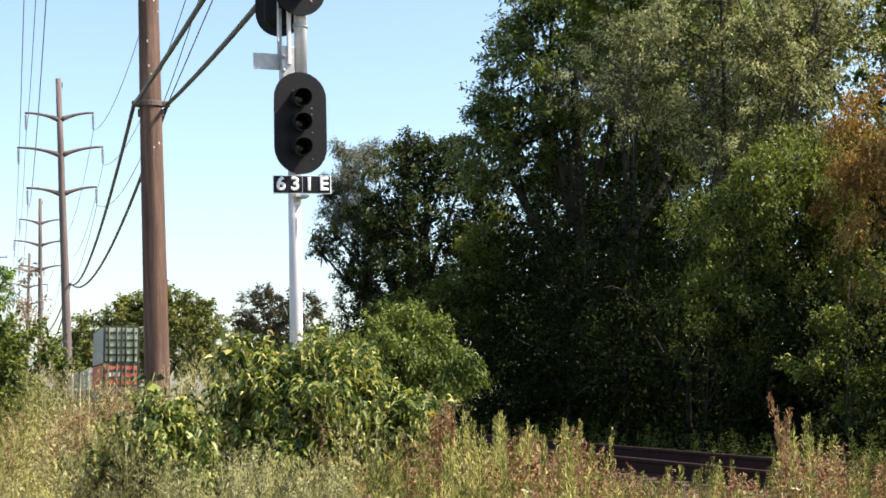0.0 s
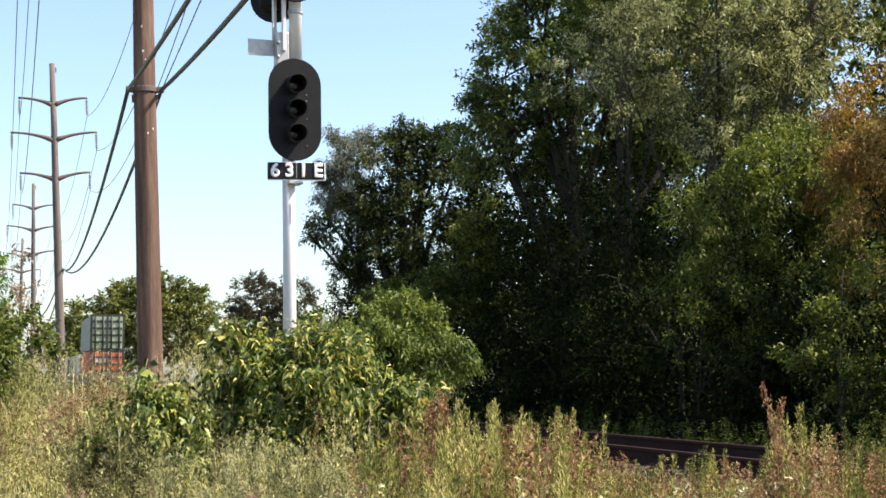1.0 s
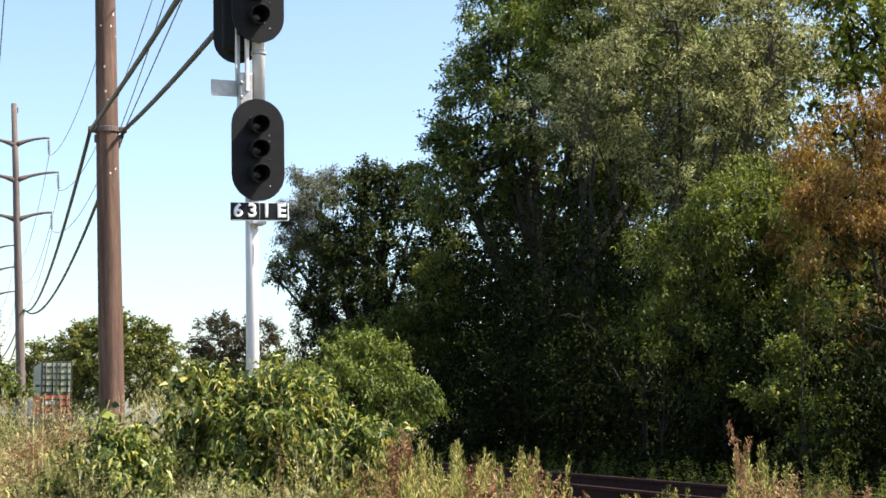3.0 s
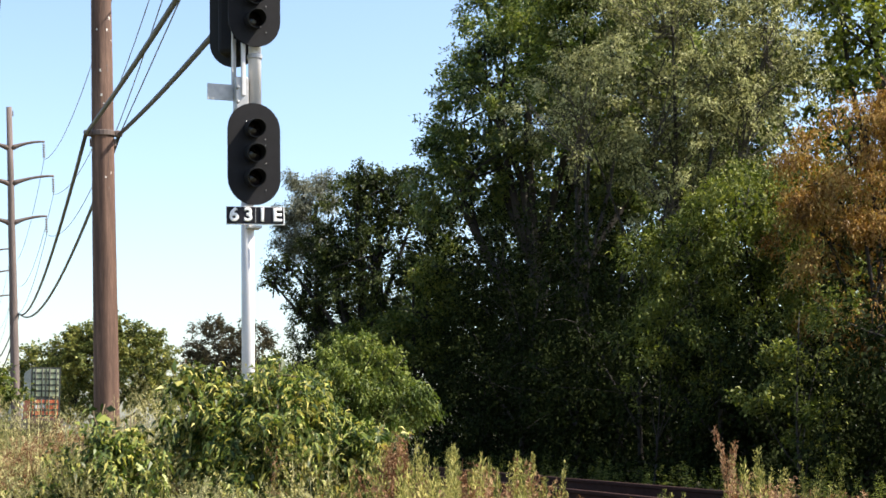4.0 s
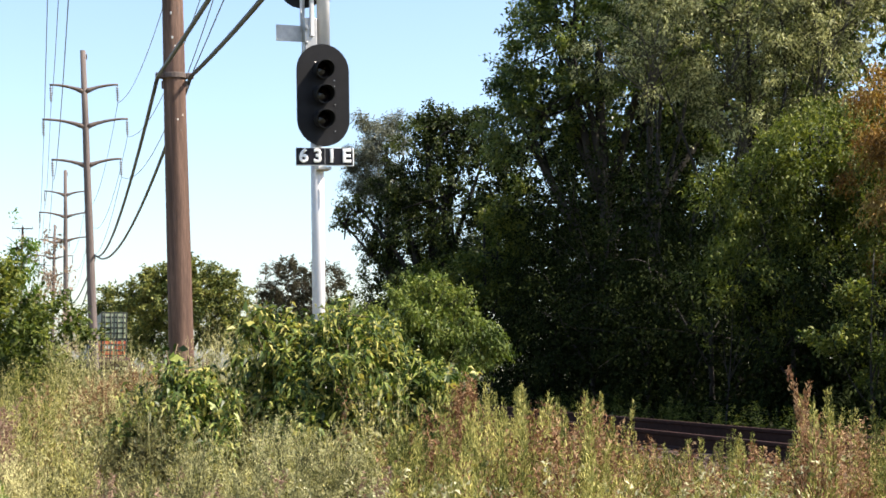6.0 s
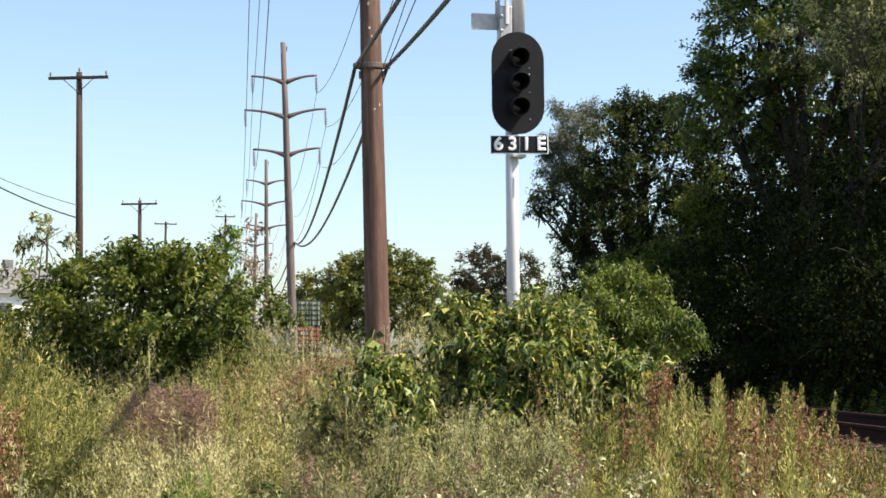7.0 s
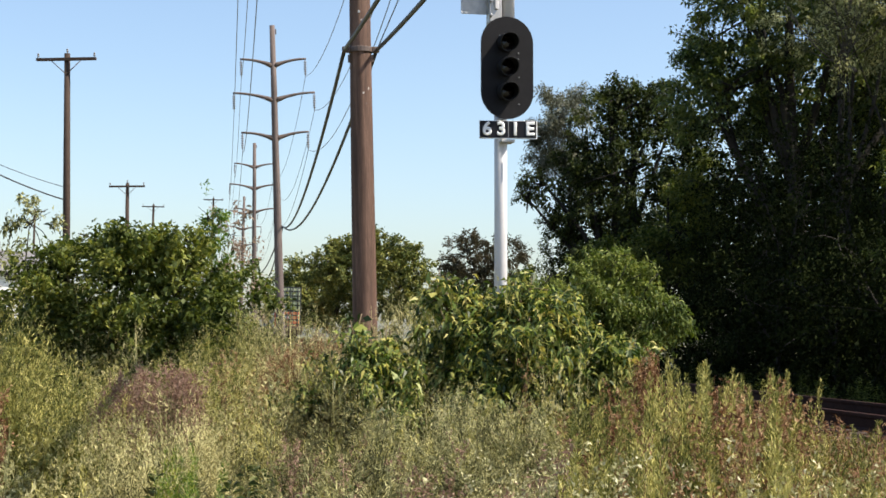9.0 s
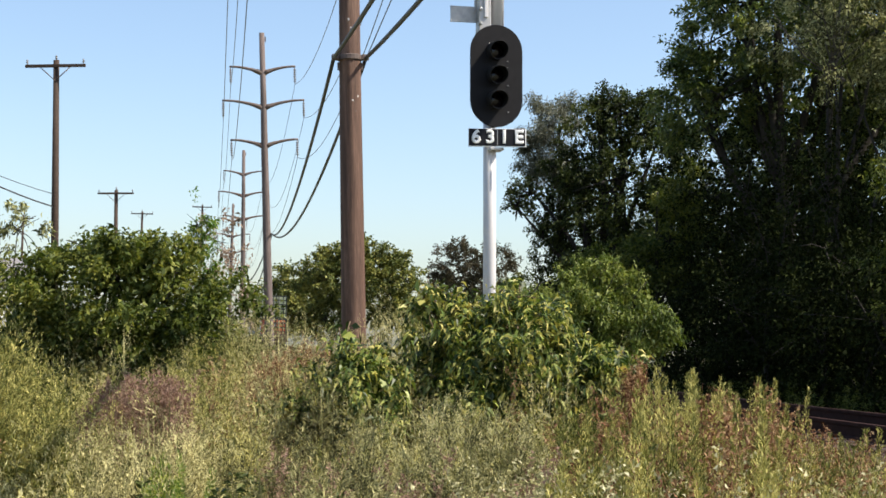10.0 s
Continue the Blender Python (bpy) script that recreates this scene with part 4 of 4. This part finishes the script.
    # the glossy bush before the signal
    tree("glossy_bush", on_ground(-4.9, 13.2), [ball(0, 0, 1.15, 0.7, 0.7, 0.55), ball(0.5, 0, 1.0, 0.45, 0.5, 0.45), ball(-0.5, 0, 1.05, 0.45, 0.5, 0.5), ball(-1.1, -0.5, 0.9, 0.45, 0.4, 0.4), ball(-1.65, -0.6, 0.8, 0.4, 0.4, 0.35), ball(-1.35, -0.5, 1.35, 0.12, 0.12, 0.35), ball(-0.75, -0.1, 1.75, 0.12, 0.12, 0.35), ball(0.85, -0.1, 0.75, 0.35), ball(0.95, 0, 1.1, 0.35), ball(0.0, 0, 1.7, 0.34, 0.3, 0.28), ball(0.3, 0, 1.55, 0.3, 0.3, 0.25), ball(-0.35, 0, 1.55, 0.3, 0.3, 0.3),
                                               ball(-0.65, 0, 1.65, 0.1, 0.1, 0.3), ball(0.45, 0.2, 1.6, 0.1, 0.1, 0.2), ball(-1.15, -0.3, 1.2, 0.1, 0.1, 0.3), ball(0.75, 0, 1.2, 0.2)],
         M_BUSH, 1000, 24, 0.088, "glossy green bush with narrow drooping leaves", "bush", trunk=0.03, bark=M_STEM, clump=0.15, aspect=0.3, hang=0.25, droop=0.3, ragged=0.4, flat=0.5, core=2.2, reach=1.9, cover=0.8)


# ---- weeds ----
SWAYING = []


def plant(kind, height, fine):
    """One weed as loose blades about its foot: stem, branches and leaves. fine: about how many leaves."""
    out = []
    lean = np.array([0.2 * height * RNG.random(), 0.0]) if kind == "fluffy" else RNG.normal(size=2) * 0.05 * height

    def axis(u):
        return np.stack([lean[0] * u ** 2, lean[1] * u ** 2, height * u], -1)
    u = np.linspace(0, 0.97, 7)
    a = axis(u)
    side = unit(np.array([RNG.normal(), RNG.normal(), 0.0])) * 0.002
    for p, q in zip(a, a[1:]) if kind != "plume" else ():
        out.append(np.array([[p - side, p + side, q], [p + side, q + side * 0.7, q]]))
    if kind in ("fluffy", "spike", "seed"):
        n = max(fine // (4 if kind == "fluffy" else 7), 6)
        t = RNG.random(n) * 0.68
        way = np.stack([RNG.normal(size=n), RNG.normal(size=n), 0.3 + 0.8 * RNG.random(n)], -1)
        wide = (0.2 if kind == "fluffy" else 0.09) * height * (1 - 0.9 * t) * RNG.random(n) ** 0.5
        out.append(slivers(axis(t) + unit(way * np.array([1, 1, 0])) * wide[:, None], way, 0.085 * (1.1 - 0.7 * t) * (0.6 + 0.7 * RNG.random(n)), 0.36))
    if kind == "spike":
        n = fine
        t = RNG.random(n) ** 0.75
        way = np.stack([RNG.normal(size=n) * 0.6, RNG.normal(size=n) * 0.6, 0.9 + 0.8 * RNG.random(n)], -1)
        spread = 0.095 * height * (1 - t) ** 0.9 * RNG.random(n) ** 0.7 + 0.004
        w2 = unit(way * np.array([1, 1, 0.0]) + 1e-6)
        base = axis(t) + w2 * spread[:, None] * 0.9 + np.array([0, 0, 1]) * (spread * 0.9)[:, None]
        out.append(slivers(base, way, (0.036 - 0.018 * t) * (0.7 + 0.6 * RNG.random(n)), 0.34))
    elif kind == "fluffy":
        nb = 14
        per = max(fine // nb, 4)
        for b in range(nb):
            t0 = 0.12 + 0.8 * b / nb
            w = RNG.random() * 6.283
            d = unit(np.array([math.cos(w), math.sin(w), 1.5 + 1.2 * RNG.random()]))
            ln = height * (0.52 - 0.36 * t0) * (0.7 + 0.6 * RNG.random())
            k = RNG.random(per) ** 0.8
            base = axis(np.array([t0])) + d * (ln * k)[:, None] + RNG.normal(size=(per, 3)) * (0.006 + 0.012 * (1 - k))[:, None]
            base[:, 2] -= ln * k ** 2 * 0.15
            way = d - np.array([0, 0, 0.3]) * k[:, None] + RNG.normal(size=(per, 3)) * 0.4
            out.append(slivers(base, way, (0.036 - 0.017 * k) * (1.1 - 0.3 * t0) * (0.6 + 0.8 * RNG.random(per)), 0.25 - 0.05 * t0))
    elif kind == "plume":
        nb = 6
        per = max(fine // nb, 4)
        for b in range(nb):
            w = RNG.normal() * 0.9
            d = np.array([math.cos(w), math.sin(w), 0.0])
            top, over = height * (0.75 + 0.3 * RNG.random()), height * (0.25 + 0.25 * RNG.random())
            k = np.concatenate([RNG.random(per // 3), 0.55 + 0.45 * RNG.random(per - per // 3)])
            base = d * (over * k ** 2.2)[:, None] + np.array([0, 0, 1.0]) * (top * (1.25 * k - 0.3 * k ** 3))[:, None] + RNG.normal(size=(per, 3)) * 0.008
            out.append(slivers(base, RNG.normal(size=(per, 3)) + np.array([0, 0, 0.4]), 0.018 * (0.6 + 0.8 * RNG.random(per)), 0.6))
    elif kind == "seed":
        nb = 12
        per = max(fine // nb, 4)
        for b in range(nb):
            t0 = 0.3 + 0.65 * b / nb
            w = RNG.random() * 6.283
            d = np.array([math.cos(w), math.sin(w), 1.5])
            ln = height * (0.3 - 0.2 * t0)
            k = RNG.random(per)
            base = axis(np.array([t0])) + unit(d) * (ln * k)[:, None] + RNG.normal(size=(per, 3)) * 0.008
            out.append(slivers(base, RNG.normal(size=(per, 3)) + np.array([0, 0, 0.6]), 0.02 * (0.6 + 0.8 * RNG.random(per)), 0.5))
    elif kind == "leafy":
        n = fine
        t = RNG.random(n) ** 0.7
        way = np.stack([RNG.normal(size=n), RNG.normal(size=n), 0.2 + 0.5 * RNG.random(n)], -1)
        base = axis(t) + unit(way * np.array([1, 1, 0])) * (0.1 * height * (1.1 - t) * RNG.random(n))[:, None]
        q = blades(base, way, 0.075 * (1.15 - 0.6 * t) * (0.7 + 0.6 * RNG.random(n)), 0.36, 0.1, 0.25)
        out.append(q[:, :3])
        out.append(q[:, [0, 2, 3]])
    return np.concatenate(out)


def scatter(name, mat, spots, kind, heights, fine, label, category="weeds", variants=9, turns=None):
    """One stand of weeds of a kind, on spots of (x, y)."""
    kinds = [plant(kind, 1.0, fine) for _ in range(variants)]
    out = []
    for i, ((x, y), h) in enumerate(zip(spots, heights)):
        q = kinds[int(RNG.integers(variants))]
        w = RNG.random() * 6.283 if turns is None else turns[i]
        c, s = math.cos(w), math.sin(w)
        r = np.array([[c, -s, 0], [s, c, 0], [0, 0, 1]]).T * np.array([1, 1, 1.0])
        wide = 0.75 + 0.35 * h
        p = q @ r * np.array([wide, wide, h]) + np.array([x, y, float(ground_z(x, y)) - 0.03])
        out.append(p)
    tagged(new(name, quads_mesh(name, np.concatenate(out), mat)), label, category, kind="stuff")


def spots(n, b0, b1, r0, r1):
    """Places between two bearings and two distances, even over the area."""
    b = radians(b0) + RNG.random(n) * radians(b1 - b0)
    r = np.sqrt(r0 ** 2 + RNG.random(n) * (r1 ** 2 - r0 ** 2))
    xy = np.stack([r * np.sin(b), r * np.cos(b)], 1)
    lat = math.cos(radians(SHIFT)) * xy[:, 0] + math.sin(radians(SHIFT)) * xy[:, 1]
    return xy[lat < 6.0]


def tall(xy, low, high):
    """Plant heights, so that the tops drift in patches between two levels over the plan."""
    m = np.array([noise.noise(Vector((x * 0.8, y * 0.8, 3.0))) for x, y in xy])
    tops = low + (high - low) * np.clip(0.5 + 0.75 * m + 0.25 * RNG.normal(size=len(xy)), -0.1, 1.3)
    b, r = np.degrees(np.arctan2(xy[:, 0], xy[:, 1])), np.hypot(xy[:, 0], xy[:, 1])
    tops = tops - 0.14 * np.exp(-((b + 4.5) / 4.0) ** 2 - ((r - 10.5) / 2.5) ** 2) - 0.12 * np.exp(-((b + 14) / 4.0) ** 2 - ((r - 10.0) / 2.0) ** 2) - 0.1 * smooth(4.5, 7, b) * (1 - smooth(11.5, 13, b)) - 0.24 * np.exp(-((b + 18.4) / 2.4) ** 2 - ((r - 9.8) / 2.0) ** 2)
    return np.clip(tops - ground_z(xy[:, 0], xy[:, 1]), 0.25, 2.2)


def mound(name, mat, kind, bearing, reach, top, width, count, fine, label):
    """A rounded clump of one weed."""
    c = at(bearing, reach)
    off = RNG.normal(size=(count, 2)) * 0.45
    xy = np.array([c.x, c.y]) + off * width * 0.5
    fall = 1 - 0.32 * np.minimum((off ** 2).sum(1), 1.8)
    h = (top - ground_z(xy[:, 0], xy[:, 1])) * fall * (0.93 + 0.1 * RNG.random(count))
    scatter(name, mat, xy, kind, np.clip(h, 0.25, 2.2), fine, label, "weeds", 5, np.arctan2(off[:, 1], off[:, 0]))


def clustered(xy, level=-0.05, scale=0.9, seed=0.0):
    """Keeps the places where a slow noise is high, so that a kind grows in patches."""
    return np.array([p for p in xy if noise.noise(Vector((p[0] * scale, p[1] * scale, seed))) > level])


def tussocks(centres, count, spread):
    """Places round each centre, how far each plant falls off from its tussock's height, and which way it leans."""
    off = RNG.normal(size=(len(centres), count, 2)) * spread
    xy = (centres[:, None, :] + off).reshape(-1, 2)
    level = np.repeat(0.62 + 0.55 * RNG.random(len(centres)), count)
    far = np.hypot(off[..., 0], off[..., 1]).ravel() / spread
    return xy, level * (1.1 - 0.2 * far), np.arctan2(off[..., 1], off[..., 0]).ravel()


def build_weeds():
    # pale grey-green weeds before and left of the bush
    for mat, n, label in ((M_WEED_PALE, 24, "soft pale grey-green weeds in thick tussocks"), (M_WEED_GREY, 18, "sage-green feathery weeds in rounded tussocks"), (M_WEED_GREEN, 12, "soft yellow-green weeds in thick tussocks")):
        xy, fall, turns = tussocks(spots(n, -28, -1, 5.2, 12.5), 14, 0.17)
        scatter("pale_weeds", mat, xy, "fluffy", tall(xy, 0.82, 1.36) * fall, 380, label, turns=turns)
    xy = clustered(spots(120, -14, 2, 6, 11), 0.1, 1.2, 33.0)
    scatter("brown_stalks", M_WEED_PURPLE, xy, "seed", tall(xy, 0.8, 1.2), 380, "brown-mauve withered stalks between weeds")
    xy, fall, turns = tussocks(spots(80, -28, 1, 12, 21), 9, 0.26)
    scatter("pale_weeds", M_WEED_PALE, xy, "fluffy", tall(xy, 1.45, 1.95) * fall, 140, "pale weeds in thick tussocks further back", turns=turns)
    # leafy green weeds between the tussocks
    xy = clustered(spots(260, -28, 0, 5.2, 13), 0.0, 1.3, 21.0)
    scatter("leafy_weeds", M_WEED_DEEP, xy, "leafy", tall(xy, 0.66, 1.0), 150, "dark green leafy weeds between pale tussocks")
    # arching plumes with cream flowers
    for b, r, n in ((-4.9, 6.6, 5), (-2.4, 6.0, 6), (0.2, 6.3, 3), (6.6, 6.2, 6), (9.2, 6.6, 4), (4.0, 6.0, 2)):
        c = at(b, r)
        xy = np.array([c.x, c.y]) + RNG.normal(size=(n, 2)) * 0.22
        scatter("cream_plumes", M_PLUME, xy, "plume", np.clip(1.16 + 0.1 * RNG.random(n) - ground_z(xy[:, 0], xy[:, 1]), 0.4, 1.5), 420, "arching weed plumes with small cream flowers", turns=RNG.normal(size=n) * 0.6)
    # tall soft mound far left
    for b, r, top, w, n in ((-27.0, 9.6, 1.98, 1.1, 40), (-24.8, 9.2, 1.78, 0.9, 32), (-22.9, 8.8, 1.52, 0.8, 28)):
        mound("tall_pale_weeds", M_WEED_GREEN, "fluffy", b, r, top, w, n, 560, "tall soft yellow-green weeds bowing in a mound")
    # yellow-green spikes and red-brown seed stalks on the side of the track
    xy = clustered(spots(540, -3, 21, 5.4, 11), -0.12, 1.1, 5.0)
    scatter("green_spikes", M_WEED_GREEN, xy, "spike", tall(xy, 0.95, 1.38), 440, "yellow-green leafy weed spikes beside the track")
    xy = clustered(spots(470, -3, 21, 5.6, 11), -0.04, 1.1, 9.0)
    scatter("red_stalks", M_WEED_RED, xy, "seed", tall(xy, 1.0, 1.36), 460, "red-brown seeding weed stalks")
    xy = spots(120, -3, 6, 5.5, 11)
    scatter("green_spikes", M_WEED_GREEN, xy, "spike", tall(xy, 1.0, 1.36), 560, "tall yellow-green weed spikes")
    xy = clustered(spots(150, -16, -3, 11.5, 17), 0.1, 1.0, 12.0)
    scatter("red_stalks", M_WEED_RED, xy, "seed", tall(xy, 1.0, 1.6), 300, "brown seeding stalks among pale weeds")
    xy = clustered(spots(200, -26, -4, 6, 14), 0.12, 1.0, 15.0)
    scatter("green_spikes", M_WEED_GREEN, xy, "spike", tall(xy, 0.9, 1.3), 380, "green leafy spikes among pale weeds")
    # lone spikes that stand over the rest
    xy = np.concatenate([spots(34, -2, 5, 6.5, 10), spots(8, 12.5, 18, 6.5, 9)])
    scatter("green_spikes", M_WEED_GREEN, xy, "spike", np.clip(1.38 + 0.14 * RNG.random(len(xy)) - ground_z(xy[:, 0], xy[:, 1]), 0.4, 1.6), 420, "slim pale green weed spikes standing over the rest")
    # purple-brown grass tuft
    mound("purple_grass", M_WEED_PURPLE, "seed", -18.9, 11.2, 1.44, 0.85, 38, 520, "tuft of purple-brown dry seeding grass")
    mound("purple_grass", M_WEED_PURPLE, "seed", -17.6, 11.5, 1.4, 0.5, 18, 520, "small tuft of purple-brown dry grass")
    # low cover on the bank and far meadow
    xy = spots(420, -2, 24, 9, 17)
    scatter("bank_weeds", M_WEED_PALE, xy, "fluffy", np.clip(tall(xy, 0.8, 1.0), 0.2, 0.5), 90, "low pale weeds on the railway bank")
    xy = spots(500, -30, -9, 20, 60)
    scatter("meadow", M_WEED_PALE, xy, "fluffy", tall(xy, 1.4, 1.8), 70, "pale meadow weeds reaching back along the poles")
    xy = np.array([along(RNG.uniform(12, 45), RNG.uniform(9.9, 11.2)).xy[:] for _ in range(260)])
    scatter("trackside_vines", M_TREE_GREEN, xy, "leafy", 0.3 + 0.28 * RNG.random(len(xy)), 60, "low green vines along the far side of the track")
    for b, r, top, w, mat, kind, label in ((-7.6, 10.4, 1.3, 0.9, M_WEED_GREY, "fluffy", "grey-green weeds at the foot of a bush"), (-4.6, 10.6, 1.24, 0.9, M_WEED_GREY, "fluffy", "grey-green weeds at the foot of a bush"), (-6.4, 8.8, 1.34, 0.8, M_WEED_GREY, "fluffy", "rounded pale grey-green weed clump"), (-13.4, 14.0, 1.58, 0.9, M_WEED_RED, "seed", "brown weed clump"), (-21.3, 13.6, 1.42, 1.1, M_WEED_GREEN, "fluffy", "yellow-green weeds at the foot of a bush"), (-18.6, 14.2, 1.36, 1.0, M_WEED_GREEN, "fluffy", "yellow-green weeds at the foot of a bush"), (-16.2, 13.4, 1.5, 1.2, M_WEED_GREEN, "fluffy", "tall yellow-green weeds beside a bush"), (-12.2, 12.6, 1.5, 1.1, M_WEED_PALE, "fluffy", "pale weed clump beside the poles"),
                                           (-11.2, 16.0, 1.82, 1.3, M_WEED_PALE, "fluffy", "tall pale weed clump before the pole"), (-14.8, 16.0, 2.0, 1.4, M_WEED_PALE, "fluffy", "tall pale weed clump further back"), (-16.6, 15.5, 1.72, 1.1, M_WEED_GREEN, "fluffy", "yellow-green weed clump further back"), (-8.5, 15.5, 2.2, 1.1, M_WEED_PALE, "fluffy", "tall pale weed clump"), (-10.0, 14.4, 1.82, 1.2, M_WEED_PALE, "fluffy", "tall pale weed clump before the pole"), (-7.2, 14.4, 2.1, 0.9, M_WEED_GREEN, "fluffy", "tall yellow-green weeds beside a bush"), (-12.4, 15.2, 1.72, 1.1, M_WEED_RED, "seed", "tall brown weeds before the pole"),
                                           (-26.3, 8.2, 1.45, 0.9, M_WEED_RED, "seed", "reddish weed clump"), (-14.1, 14.6, 1.82, 0.9, M_WEED_PALE, "fluffy", "pale weed clump before a far pole"), (-20.6, 8.8, 1.2, 0.8, M_WEED_PALE, "fluffy", "pale weeds before a purple tuft"), (-18.6, 8.7, 1.18, 0.8, M_WEED_PALE, "fluffy", "pale weeds before a purple tuft"), (-16.6, 8.9, 1.2, 0.8, M_WEED_PALE, "fluffy", "pale weeds before a purple tuft"), (0.0, 12.4, 1.6, 0.22, M_WEED_RED, "seed", "rust-red weed clump beside a bush"),
                                           (-13.5, 8.0, 1.12, 0.9, M_WEED_PALE, "fluffy", "rounded pale weed clump"), (-19.5, 7.4, 1.08, 0.9, M_WEED_PALE, "fluffy", "rounded pale weed clump"), (-4.0, 7.4, 1.12, 0.8, M_WEED_PALE, "fluffy", "rounded pale weed clump"),
                                           (2.4, 6.4, 1.15, 0.5, M_WEED_PALE, "fluffy", "pale feathery weed clump"), (-5.2, 15.4, 1.35, 1.0, M_WEED_PALE, "fluffy", "pale weed clump round the foot of a mast"), (9.0, 6.2, 1.15, 0.6, M_WEED_PALE, "fluffy", "pale feathery weed clump")):
        mound("weed_clump", mat, kind, b, r, top, w, 22, 520, label)
    # single tall plants
    for b, r, h, kind, mat, label in ((13.2, 7.2, 1.52, "seed", M_WEED_RED, "tall brown seeding weed above the others"), (12.7, 7.4, 1.25, "seed", M_WEED_RED, "brown seeding weed beside a taller one"), (13.8, 7.4, 1.2, "seed", M_WEED_RED, "brown seeding weed beside a taller one"),
                                      (2.9, 8.0, 1.4, "spike", M_WEED_GREEN, "tall green weed spike swaying over others"), (4.2, 8.2, 1.28, "spike", M_WEED_GREEN, "tall green weed spike swaying over others"), (1.4, 8.4, 1.3, "spike", M_WEED_GREEN, "tall green weed spike swaying over others")):
        p = on_ground(b, r)
        q = plant(kind, 1.0, 1500) * np.array([0.85, 0.85, h])
        ob = new("tall_weed", quads_mesh("tall_weed", q, mat))
        ob.location = p
        tagged(ob, label, "weed", "tall swaying weeds")
        SWAYING.append((ob, p, h))
    p = at(-17.6, 6.7)
    xy = np.array([(p.x + RNG.normal() * 0.1, p.y + RNG.normal() * 0.1) for _ in range(16)])
    scatter("bright_leaf_weed", M_SAPLING, xy, "spike", 0.92 + 0.15 * RNG.random(16), 320, "patch of bright green leafy weed", "weed")


build_ground()
build_transmission()
build_signal()
build_street_poles()
build_house()
train = build_train()
build_trees()
build_weeds()
build_track()


def motions():
    """The train rolls away at an even pace, and the weeds sway."""
    rows = []
    for t in (0.0, 2.5, 5.0, 7.5, 10.0):
        rows.append((t, Matrix.Translation(along(103 + 6.5 * t, TRACK_LAT, RAIL_TOP + 0.009 * (3 + 6.5 * t))) @ pose(0, 0, 0, 0, 0, SHIFT)))
    walk(train, rows)
    # the tall weeds nod in the breeze
    for k, (ob, p, h) in enumerate(SWAYING):
        rows = []
        for i in range(26):
            t = i * 0.4
            a = 0.9 * math.sin(2.6 * t + k) + 0.6 * math.sin(4.1 * t + 2 * k)
            rows.append((t, Matrix.Translation(p) @ pose(0, 0, 0, 0.5 * math.sin(3.1 * t + k), a, 0)))
        walk(ob, rows)


motions()
